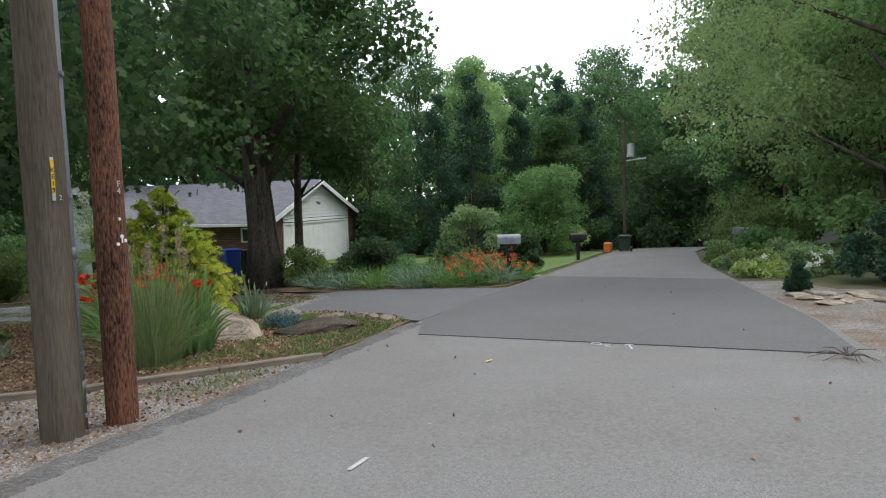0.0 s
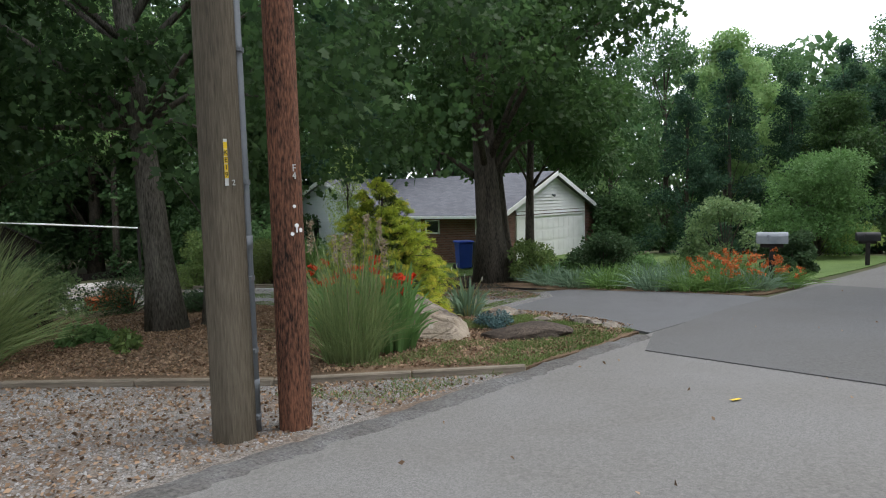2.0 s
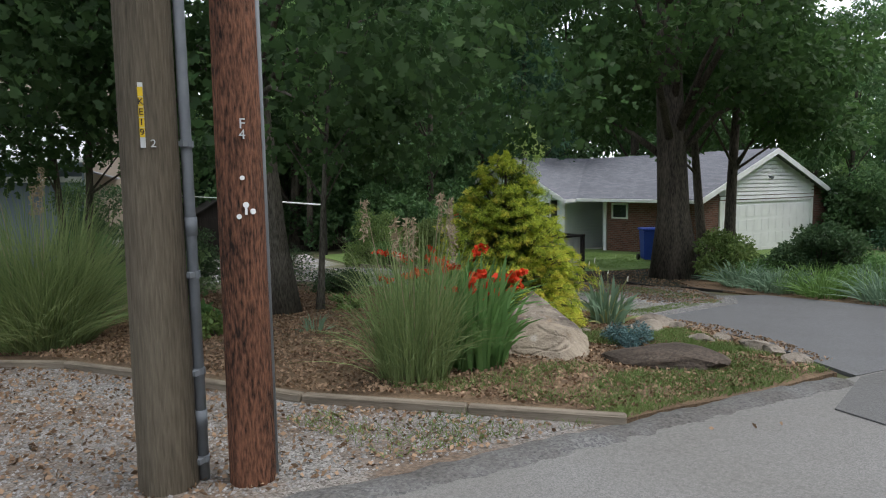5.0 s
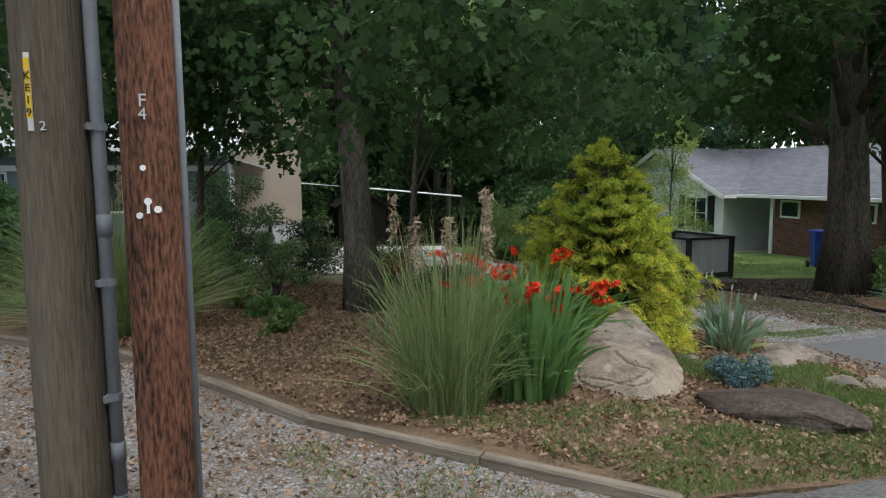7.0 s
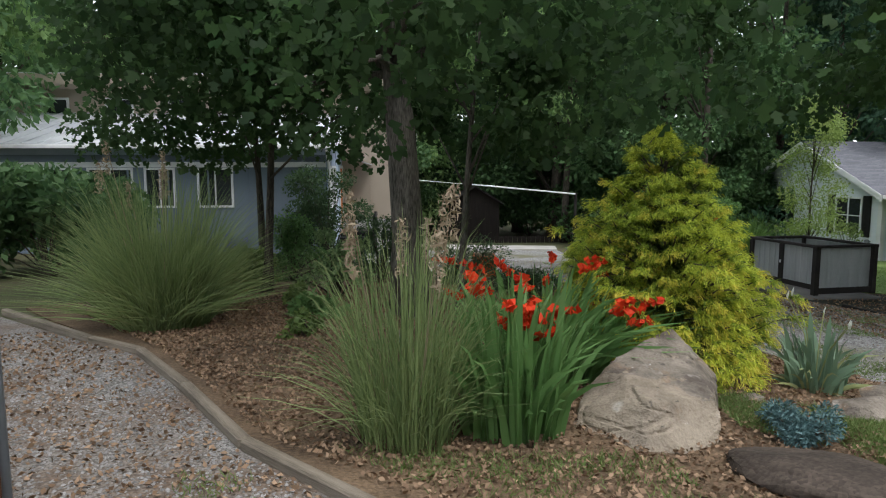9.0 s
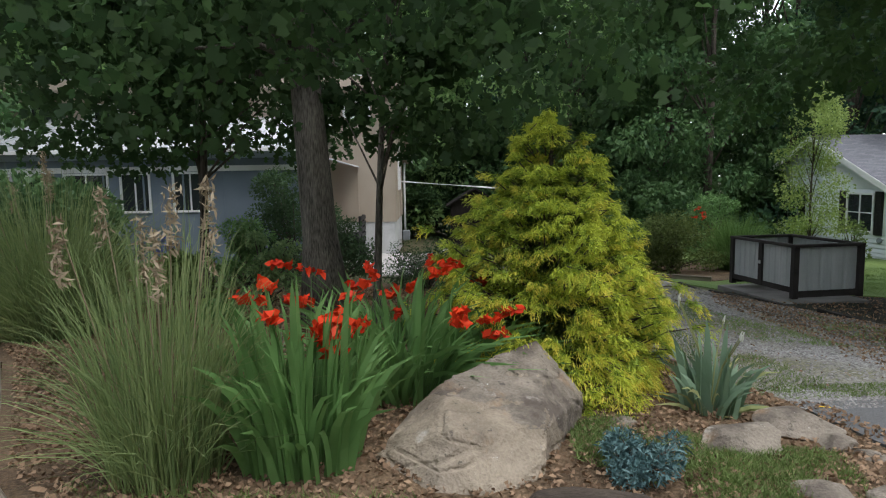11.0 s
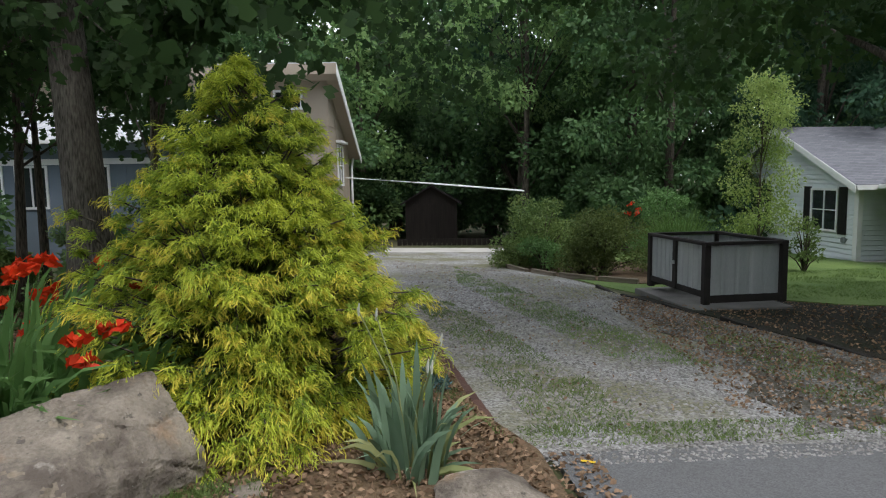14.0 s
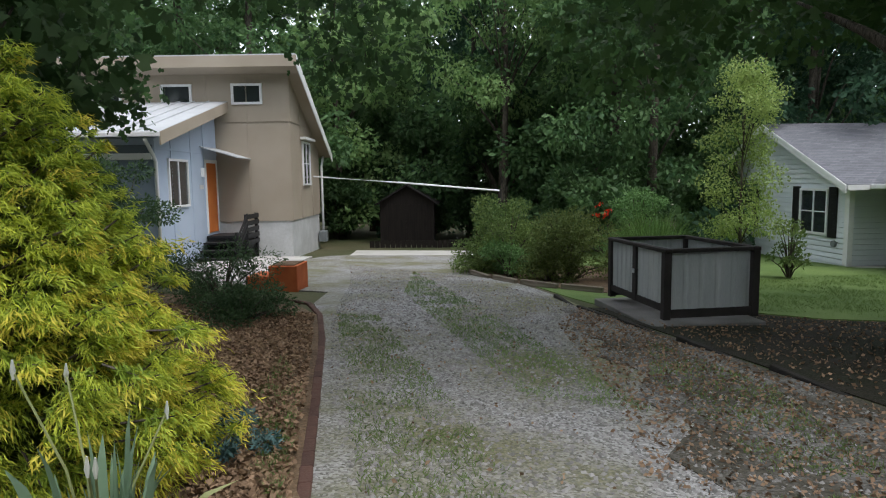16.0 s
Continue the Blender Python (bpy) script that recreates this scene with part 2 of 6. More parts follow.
def boulder_stone(name, lo, hi, stain):
    """Sandstone: body tone, rusty patches, brown-black staining, pale breaks, lichen spots."""
    m = mat(name, lo, hi, 4.0, 0.92, bump=0.6, bscale=60, fine=0.6)
    n, l = m.node_tree.nodes, m.node_tree.links
    p, tc = n["Principled BSDF"], n.new("ShaderNodeTexCoord")
    last = p.inputs["Base Color"].links[0].from_socket
    for tint, scale, lo, hi, amount, shift in (((0.34, 0.2, 0.1), 2.6, 0.55, 0.72, 0.65, 3.0), ((0.07, 0.056, 0.048), 2.3, 0.46, 0.6, stain, 11.0), ((0.5, 0.47, 0.43), 3.1, 0.6, 0.66, 0.6, 23.0), ((0.05, 0.045, 0.042), 14.0, 0.62, 0.68, 0.7, 31.0), ((0.6, 0.6, 0.57), 19.0, 0.68, 0.72, 0.8, 43.0)):
        mp, no, rp, mx, k = n.new("ShaderNodeMapping"), n.new("ShaderNodeTexNoise"), n.new("ShaderNodeValToRGB"), n.new("ShaderNodeMix"), n.new("ShaderNodeMath")
        mp.inputs["Location"].default_value = (shift, shift * 0.7, shift * 0.3)
        no.inputs["Scale"].default_value, no.inputs["Detail"].default_value, no.inputs["Roughness"].default_value = scale, 8, 0.62
        l.new(tc.outputs["Object"], mp.inputs["Vector"])
        l.new(mp.outputs["Vector"], no.inputs["Vector"])
        rp.color_ramp.elements[0].position, rp.color_ramp.elements[1].position = lo, hi
        l.new(no.outputs["Fac"], rp.inputs["Fac"])
        k.operation = "MULTIPLY"
        k.inputs[1].default_value = amount
        l.new(rp.outputs["Color"], k.inputs[0])
        mx.data_type = "RGBA"
        l.new(k.outputs[0], mx.inputs["Factor"])
        l.new(last, mx.inputs["A"])
        mx.inputs["B"].default_value = (*tint, 1)
        last = mx.outputs["Result"]
    l.new(last, p.inputs["Base Color"])
    return m


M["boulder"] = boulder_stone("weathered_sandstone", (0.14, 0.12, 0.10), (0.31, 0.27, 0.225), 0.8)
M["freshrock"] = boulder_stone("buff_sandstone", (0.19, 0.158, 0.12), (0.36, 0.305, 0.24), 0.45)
# brick wall with mortar
mb = mat("red_brick", (0.10, 0.042, 0.032), (0.2, 0.085, 0.06), 8, 0.9)
nb, lb = mb.node_tree.nodes, mb.node_tree.links
br, tcb, sep, cmb = nb.new("ShaderNodeTexBrick"), nb.new("ShaderNodeTexCoord"), nb.new("ShaderNodeSeparateXYZ"), nb.new("ShaderNodeCombineXYZ")
ax = nb.new("ShaderNodeMath")
lb.new(tcb.outputs["Object"], sep.inputs["Vector"])
lb.new(sep.outputs["X"], ax.inputs[0])
lb.new(sep.outputs["Y"], ax.inputs[1])
lb.new(ax.outputs[0], cmb.inputs["X"])
lb.new(sep.outputs["Z"], cmb.inputs["Y"])
lb.new(cmb.outputs["Vector"], br.inputs["Vector"])
br.inputs["Scale"].default_value = 1.0
br.inputs["Brick Width"].default_value, br.inputs["Row Height"].default_value, br.inputs["Mortar Size"].default_value = 0.21, 0.072, 0.008
br.inputs["Color1"].default_value, br.inputs["Color2"].default_value, br.inputs["Mortar"].default_value = (0.09, 0.038, 0.028, 1), (0.17, 0.075, 0.055, 1), (0.16, 0.14, 0.125, 1)
lb.new(br.outputs["Color"], nb["Principled BSDF"].inputs["Base Color"])
M["brick"] = mb
ms = mb.copy()
ms.name = "grey_shingle"
bs = [n for n in ms.node_tree.nodes if n.bl_idname == "ShaderNodeTexBrick"][0]
bs.inputs["Brick Width"].default_value, bs.inputs["Row Height"].default_value, bs.inputs["Mortar Size"].default_value = 0.24, 0.045, 0.004
bs.inputs["Color1"].default_value, bs.inputs["Color2"].default_value, bs.inputs["Mortar"].default_value = (0.125, 0.13, 0.15, 1), (0.175, 0.18, 0.205, 1), (0.085, 0.088, 0.1, 1)
M["shingle"] = ms
M["pad"] = mat("stained_concrete", (0.10, 0.098, 0.092), (0.19, 0.185, 0.175), 2, 0.9, bump=0.3)
L = {
    "oak": leafmat("oak_leaf", (0.034, 0.078, 0.027), (0.087, 0.162, 0.05), trans=0.52),
    "maple": leafmat("maple_leaf", (0.031, 0.07, 0.028), (0.084, 0.155, 0.054), trans=0.6),
    "forest": leafmat("forest_leaf", (0.042, 0.102, 0.044), (0.14, 0.25, 0.093)),
    "light": leafmat("light_leaf", (0.088, 0.187, 0.063), (0.187, 0.329, 0.115)),
    "spruce": leafmat("conifer_needle", (0.025, 0.068, 0.042), (0.064, 0.135, 0.071)),
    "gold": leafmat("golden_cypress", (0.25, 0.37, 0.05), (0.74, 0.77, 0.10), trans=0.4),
    # inner and core greens include shade, tip yellow includes light, over the golden foliage
    "goldin": leafmat("cypress_shade_inner", (0.14, 0.225, 0.03), (0.31, 0.40, 0.05), trans=0.3),
    "goldcore": leafmat("cypress_shade_core", (0.06, 0.10, 0.02), (0.13, 0.19, 0.03), trans=0.2),
    "gilt": leafmat("cypress_lit_tip", (0.50, 0.45, 0.06), (0.85, 0.74, 0.12), trans=0.35),
    "locust": leafmat("locust_leaf", (0.15, 0.28, 0.10), (0.31, 0.46, 0.18), trans=0.5),
    "lane": leafmat("lane_tree_leaf", (0.165, 0.255, 0.10), (0.32, 0.42, 0.18), trans=0.5),
    "sapling": leafmat("sapling_leaf", (0.21, 0.32, 0.09), (0.45, 0.56, 0.19)),
    "shrub": leafmat("shrub_leaf", (0.08, 0.142, 0.046), (0.23, 0.315, 0.095)),
    "under": leafmat("undergrowth_leaf", (0.037, 0.088, 0.038), (0.112, 0.2, 0.075)),
    "azalea": leafmat("azalea_leaf", (0.075, 0.115, 0.036), (0.205, 0.26, 0.08)),
    "darkshrub": leafmat("dark_shrub_leaf", (0.033, 0.072, 0.033), (0.088, 0.149, 0.063)),
    "grass": leafmat("grass_blade", (0.10, 0.165, 0.06), (0.30, 0.37, 0.16), trans=0.25, warm=(0.3, 0.24, 0.12)),
    "freshgrass": leafmat("fresh_grass_blade", (0.08, 0.16, 0.04), (0.2, 0.33, 0.1), trans=0.3),
    "croc": leafmat("sword_leaf", (0.07, 0.165, 0.05), (0.20, 0.36, 0.12), trans=0.3),
    "iris": leafmat("iris_leaf", (0.125, 0.213, 0.138), (0.237, 0.338, 0.225), trans=0.2),
    "bright": leafmat("bright_shrub_leaf", (0.12, 0.21, 0.09), (0.30, 0.42, 0.19)),
    "irisouter": leafmat("old_iris_leaf", (0.2, 0.26, 0.1), (0.36, 0.36, 0.17), trans=0.2, warm=(0.42, 0.33, 0.18)),
    "lawn": leafmat("lawn_blade", (0.092, 0.158, 0.046), (0.21, 0.30, 0.096), trans=0.25),
    "plume": leafmat("dry_plume", (0.27, 0.21, 0.14), (0.46, 0.38, 0.27), trans=0.2),
    "red": leafmat("scarlet_petal", (0.55, 0.025, 0.008), (0.75, 0.07, 0.015), trans=0.2),
    "daylily": leafmat("daylily_petal", (0.42, 0.09, 0.025), (0.6, 0.2, 0.06), trans=0.2),
    "bluefl": leafmat("blue_petal", (0.10, 0.11, 0.42), (0.2, 0.2, 0.6), trans=0.2),
    "whitefl": leafmat("white_petal", (0.6, 0.62, 0.55), (0.75, 0.76, 0.7), trans=0.2),
    "bluespruce": leafmat("blue_needle", (0.06, 0.13, 0.13), (0.14, 0.24, 0.25), trans=0.1),
    "weed": leafmat("ground_green", (0.078, 0.128, 0.036), (0.185, 0.255, 0.082), trans=0.2),
}


# ---- building helpers ----
def clampv(v, a, b):
    return max(a, min(b, v))


def g(x, y):
    """Height of the ground."""
    z = 0.0946 + 0.022 * clampv(x, -18, 22) - 0.0525 * clampv(y, -15, 20) - 0.033 * (clampv(y, 20, 60) - 20)
    u = 0.69 * x + 0.72 * y
    if u > 24.5 and x > 5:
        z -= 0.06 * min(u - 24.5, 50) * clampv((x - 5) / 4, 0, 1)
    return z


def finish(name, bm, m, smooth=False):
    me = bpy.data.meshes.new(name)
    bm.normal_update()
    bm.to_mesh(me)
    bm.free()
    if m:
        me.materials.append(m)
    if smooth:
        me.polygons.foreach_set("use_smooth", [True] * len(me.polygons))
    return me


def part(name, bm, m, parent=None, label="", smooth=False):
    ob = new(name, finish(name, bm, m, smooth))
    ob.parent = parent
    if label:
        tagged(ob, label)
    return ob


def rawpart(name, verts, faces, m, parent=None, label="", smooth=False):
    me = bpy.data.meshes.new(name)
    me.from_pydata([tuple(v) for v in verts], [], faces)
    me.materials.append(m)
    if smooth:
        me.polygons.foreach_set("use_smooth", [True] * len(me.polygons))
    ob = new(name, me)
    ob.parent = parent
    if label:
        tagged(ob, label)
    return ob


def thing(name, m, label, category, group="", kind=""):
    ob = new(name)
    ob.matrix_world = m
    return tagged(ob, label, category, group, kind)


def box(bm, x0, y0, z0, x1, y1, z1, bevel=0.0):
    r = bmesh.ops.create_cube(bm, size=1)
    bmesh.ops.scale(bm, vec=(x1 - x0, y1 - y0, z1 - z0), verts=r["verts"])
    bmesh.ops.translate(bm, vec=((x0 + x1) / 2, (y0 + y1) / 2, (z0 + z1) / 2), verts=r["verts"])
    if bevel:
        es = list({e for v in r["verts"] for e in v.link_edges})
        bmesh.ops.bevel(bm, geom=es, offset=bevel, segments=1, affect="EDGES")
    return bm


def bx(*a, bevel=0.0):
    return box(bmesh.new(), *a, bevel=bevel)


def tube(bm, pts, radii, sides=10, cap=True):
    """Tapered tube along points."""
    pts = [Vector(p) for p in pts]
    rings = []
    for i, p in enumerate(pts):
        d = (pts[min(i + 1, len(pts) - 1)] - pts[max(i - 1, 0)]).normalized()
        ref = Vector((1, 0, 0)) if abs(d.x) < 0.8 else Vector((0, 1, 0))
        u = d.cross(ref).normalized()
        w = d.cross(u)
        r = radii[i] if hasattr(radii, "__len__") else radii
        rings.append([bm.verts.new(p + (u * math.cos(k * math.tau / sides) + w * math.sin(k * math.tau / sides)) * r) for k in range(sides)])
    for a, b in zip(rings, rings[1:]):
        for k in range(sides):
            bm.faces.new((a[k], a[(k + 1) % sides], b[(k + 1) % sides], b[k]))
    if cap:
        bm.faces.new(rings[0][::-1])
        bm.faces.new(rings[-1])
    return bm


def prism(bm, profile, y0, y1, axis="y"):
    """Extrude a closed 2D outline (x, z) from y0 to y1; axis x swaps."""
    def v(p, t):
        return bm.verts.new((p[0], t, p[1]) if axis == "y" else (t, p[0], p[1]))
    a, b = [v(p, y0) for p in profile], [v(p, y1) for p in profile]
    n = len(profile)
    bm.faces.new(a)
    bm.faces.new(b[::-1])
    for i in range(n):
        bm.faces.new((a[i], b[i], b[(i + 1) % n], a[(i + 1) % n]))
    bmesh.ops.recalc_face_normals(bm, faces=bm.faces)
    return bm


def sheet(name, outline, lift, m, label, category, step=1.0, mound=None, thick=0.06):
    """A slab of ground cover that follows the ground."""
    bm = bmesh.new()
    vs = [bm.verts.new((x, y, 0)) for x, y in outline]
    bm.faces.new(vs)
    xs, ys = [p[0] for p in outline], [p[1] for p in outline]
    for ax, lo, hi in ((0, min(xs), max(xs)), (1, min(ys), max(ys))):
        k = math.floor(lo / step) * step
        while k < hi:
            co, no = (Vector((k, 0, 0)), Vector((1, 0, 0))) if ax == 0 else (Vector((0, k, 0)), Vector((0, 1, 0)))
            bmesh.ops.bisect_plane(bm, geom=bm.verts[:] + bm.edges[:] + bm.faces[:], plane_co=co, plane_no=no)
            k += step
    bmesh.ops.recalc_face_normals(bm, faces=bm.faces)
    if bm.faces and sum(f.normal.z * f.calc_area() for f in bm.faces) < 0:
        bmesh.ops.reverse_faces(bm, faces=bm.faces)
    rim = [e for e in bm.edges if e.is_boundary]
    ext = bmesh.ops.extrude_edge_only(bm, edges=rim)["geom"]
    low = {v for v in ext if isinstance(v, bmesh.types.BMVert)}
    for v in bm.verts:
        e = mound(v.co.x, v.co.y) if mound else 0
        v.co.z = g(v.co.x, v.co.y) + (lift + e if v not in low else lift - thick)
    ob = part(name, bm, m)
    return tagged(ob, label, category, kind="structure")


# ---- leaves ----
rng = np.random.default_rng(7)


def leaves(name, c, size, m, parent=None, droop=0.3, aspect=0.55, out=None, label="", jitter=1.0, lobed=False):
    """Folded four-point (or lobed) leaves at the points c; out: the way that each one points."""
    n = len(c)
    c = np.asarray(c, float)
    d = rng.normal(size=(n, 3)) if out is None else np.asarray(out, float) + rng.normal(size=(n, 3)) * 0.45 * jitter
    d[:, 2] -= droop
    d /= np.linalg.norm(d, axis=1)[:, None] + 1e-9
    s = rng.normal(size=(n, 3)) * 0.7 + np.array((0, 0, 0.2))
    w = np.cross(d, s)
    w /= np.linalg.norm(w, axis=1)[:, None] + 1e-9
    nn = np.cross(w, d)
    sz = size * rng.uniform(0.65, 1.3, n)[:, None]
    if lobed:
        shape = ((0, -0.5, 0), (0.5, -0.12, 0.12), (0.2, 0.04, 0.03), (0.34, 0.34, 0.1), (0.0, 0.5, 0), (-0.34, 0.34, 0.1), (-0.2, 0.04, 0.03), (-0.5, -0.12, 0.12))
    else:
        shape = ((0, -0.5, 0), (aspect * 0.5, 0, 0.12), (0, 0.5, 0), (-aspect * 0.5, 0, 0.12))
    k = len(shape)
    v = np.empty((n, k, 3))
    for i, (a, b, e) in enumerate(shape):
        v[:, i] = c + w * sz * a + d * sz * b + nn * sz * e
    me = bpy.data.meshes.new(name)
    me.vertices.add(n * k)
    me.vertices.foreach_set("co", v.reshape(-1))
    me.loops.add(n * k)
    me.loops.foreach_set("vertex_index", np.arange(n * k, dtype=np.int32))
    me.polygons.add(n)
    me.polygons.foreach_set("loop_start", np.arange(0, n * k, k, dtype=np.int32))
    me.update(calc_edges=True)
    me.materials.append(m)
    ob = new(name, me)
    ob.parent = parent
    if label:
        tagged(ob, label)
    return ob


def blades(name, base, tips, width, m, parent=None, segs=3, sag=0.5, split=False):
    """Arching strap leaves from base points to tips."""
    verts, faces = [], []
    for b, t in zip(base, tips):
        b, t = Vector(b), Vector(t)
        side = (t - b).cross(Vector((random.uniform(-1, 1), random.uniform(-1, 1), 0.3))).normalized() * width * random.uniform(0.6, 1.2)
        mid = Vector((b.x * 0.75 + t.x * 0.25, b.y * 0.75 + t.y * 0.25, b.z + (t.z - b.z) * (0.5 + sag * 0.5)))
        i0 = len(verts)
        for k in range(segs + 1):
            q = k / segs
            p = b.lerp(mid, q).lerp(mid.lerp(t, q), q)
            wd = side * (1 - q) ** 0.6 if q < 1 else side * 0.02
            verts += [p - wd * 0.5, p + wd * 0.5]
        for k in range(segs):
            j = i0 + 2 * k
            faces.append((j, j + 1, j + 3, j + 2))
        if split:
            rawpart(name, verts, faces, m, parent)
            verts, faces = [], []
    if split:
        return None
    return rawpart(name, verts, faces, m, parent)


def blob_points(n, spheres):
    """Points scattered in a set of (x, y, z, r) puffs, denser to the outside."""
    sp = np.array(spheres, float)
    wt = sp[:, 3] ** 2
    k = rng.choice(len(sp), n, p=wt / wt.sum())
    d = rng.normal(size=(n, 3))
    d /= np.linalg.norm(d, axis=1)[:, None]
    r = rng.uniform(0.25, 1.08, n) ** 0.6
    return sp[k, :3] + d * (r * sp[k, 3])[:, None] * np.array((1, 1, 0.72)), d


def tree(name, x, y, height, radius, crown_from, m, label, category="tree", trunk_r=0.2, n=9000, leaf=0.16, puffs=46, lean=(0, 0), group="", seed=0, puff=0.24, bias=(0, 0), droop=0.35, limbs=12, under=0.0, lobed=False, bark="bark", cone=False):
    rnd = random.Random(seed)
    root = thing(name, pose(x, y, g(x, y) - 0.05), label, category, group)
    top = Vector((lean[0], lean[1], height * 0.86))
    bm = bmesh.new()
    pts, rad = [], []
    for i in range(9):
        q = i / 8
        pts.append((top.x * q + math.sin(q * 5 + seed) * 0.03 * height * 0.15, top.y * q + math.cos(q * 4 + seed) * 0.02 * height * 0.15, top.z * q))
        rad.append(trunk_r * ((1 - q) ** 0.8 * 0.9 + 0.06) * (1 + 0.5 * max(0, 0.06 - q) / 0.06))
    tube(bm, pts, rad, 12)
    sp = []
    for i in range(puffs):
        q = crown_from + (1 - crown_from) * rnd.random() ** 0.85
        wide = math.sin(math.pi * clampv((q - crown_from) / (1 - crown_from) * 0.8 + 0.2, 0, 1)) ** 0.6
        if cone:
            wide = 0.08 + 0.92 * (1 - (q - crown_from) / (1 - crown_from))
        a = rnd.random() * math.tau
        rr = radius * wide * rnd.uniform(0.35, 1.0)
        px, py = top.x * q + math.cos(a) * rr + bias[0] * wide, top.y * q + math.sin(a) * rr + bias[1] * wide
        pz = height * q - under * (rr / radius) * height * 0.1
        sp.append((px, py, pz, radius * puff * rnd.uniform(0.7, 1.35) * (0.45 + 0.55 * wide if cone else 1)))
        if i < limbs:
            s = clampv(q - 0.16, max(crown_from * 0.9, 0.34 if bark == "bark_grey" else 0.0), 0.8)
            o = Vector((top.x * s, top.y * s, top.z * s))
            e = Vector((px, py, pz))
            limb = tube(bmesh.new(), [o, o.lerp(e, 0.5) + Vector((0, 0, 0.06 * height * rnd.random())), e], [trunk_r * 0.27, trunk_r * 0.13, trunk_r * 0.04], 6)
            part("limb", limb, M[bark], root, smooth=True)
    part("trunk", bm, M[bark], root, smooth=True)
    p, d = blob_points(n, sp)
    leaves("crown", p, leaf, m, root, droop=droop, out=d * 0.7, lobed=lobed)
    return root


def shrub(name, x, y, height, radius, m, label, category="shrub", n=2600, leaf=0.06, puffs=16, seed=0, group="", lift=0.0, stemm=None, aspect=0.5, droop=0.1):
    rnd = random.Random(seed + 100)
    root = thing(name, pose(x, y, g(x, y) + lift - 0.03), label, category, group)
    sp = []
    bm = bmesh.new()
    for i in range(puffs):
        a = rnd.random() * math.tau
        q = rnd.random()
        rr = radius * (rnd.random() ** 0.6) * (1 - 0.45 * q)
        c = (math.cos(a) * rr, math.sin(a) * rr, height * (0.16 + 0.68 * q))
        sp.append((*c, radius * rnd.uniform(0.24, 0.42)))
        tube(bm, [(0, 0, 0), (c[0] * 0.4, c[1] * 0.4, c[2] * 0.6), c], [0.02, 0.014, 0.005], 5)
    part("branching", bm, M["bark"], root)
    p, d = blob_points(n, sp)
    keep = p[:, 2] > 0.0
    leaves("foliage", p[keep], leaf, m, root, droop=droop, aspect=aspect, out=d[keep] * 0.8)
    return root


# ---- ground, road, drive ----
def ground_sheet():
    xs = sorted(set([-900, -400, -200, -120, -80] + list(range(-60, 61, 2)) + [80, 120, 200, 400, 900]))
    ys = sorted(set([-900, -400, -200, -100, -60] + list(range(-40, 81, 2)) + [100, 150, 250, 450, 900]))
    verts = [(x, y, g(x, y)) for y in ys for x in xs]
    w = len(xs)
    faces = [(j * w + i, j * w + i + 1, (j + 1) * w + i + 1, (j + 1) * w + i) for j in range(len(ys) - 1) for i in range(w - 1)]
    tagged(rawpart("ground", verts, faces, M["ground"]), "mixed grass and bare earth ground under trees", "ground", kind="structure")


ground_sheet()
# the lane runs to the north-east
ROAD_L = [(-9.5, -6.2), (-5.0, -0.9), (-2.6, 2.15), (-1.25, 3.85), (-0.24, 4.9), (0.74, 6.05), (1.66, 7.1), (2.5, 8.0), (4.6, 10.3), (7.57, 13.3), (10.84, 16.5), (14.4, 20.1), (22, 28), (34, 40)]
ROAD_R = [(37, 36.5), (25, 24.2), (15.1, 16.35), (12.0, 12.6), (9.37, 8.75), (6.54, 4.52), (5.24, 2.77), (2.5, -1.2), (-1.5, -6.5), (-4, -10)]
sheet("road", ROAD_L + ROAD_R, 0.03, M["asphalt"], "worn grey asphalt lane", "road", 1.5)
sheet("road_patch", [(2.2, 6.95), (2.62, 8.06), (4.6, 10.28), (7.5, 12.95), (9.3, 8.8), (6.5, 4.55), (5.2, 2.95)], 0.042, M["patch"], "darker repaved stretch of the lane", "road", 1.5)
sheet("driveway_apron", [(2.6, 8.12), (2.37, 8.65), (2.04, 9.55), (1.43, 10.5), (0.56, 11.1), (1.2, 12.1), (1.9, 13.1), (1.9, 14.1), (2.6, 14.35), (4.43, 12.85), (5.4, 11.7), (5.6, 11.25)], 0.036, M["apron"], "smooth dark asphalt driveway apron", "driveway", 0.75)
sheet("gravel_drive", [(0.56, 11.06), (-0.19, 11.31), (-1.77, 12.26), (-3.6, 13.36), (-5.13, 14.2), (-6.2, 14.7), (-7.3, 15.6), (-9.5, 14.2), (-12.5, 16.5), (-15.2, 20.0), (-15.4, 21.2), (-12.6, 24.0), (-8.36, 19.97), (-6.2, 19.4), (-4.3, 18.4), (-3.5, 17.85), (-1.28, 16.67), (0.06, 15.96), (1.4, 15.3), (1.95, 14.15), (1.9, 13.1), (1.2, 12.1)], 0.024, M["gravel2"], "pale crushed-stone drive with grassy middle strip", "driveway", 1.0)
sheet("gravel_shoulder", [(-9.4, -6.0), (-5.1, -0.8), (-2.7, 2.2), (-1.3, 3.95), (-0.3, 5.0), (0.7, 6.12), (0.72, 6.2), (-0.34, 6.15), (-1.7, 6.06), (-3.2, 6.25), (-4.72, 6.45), (-5.6, 6.2), (-8, 5.8), (-12, 4)], 0.02, M["gravel"], "grey and brown gravel road shoulder", "gravel", 1.0)


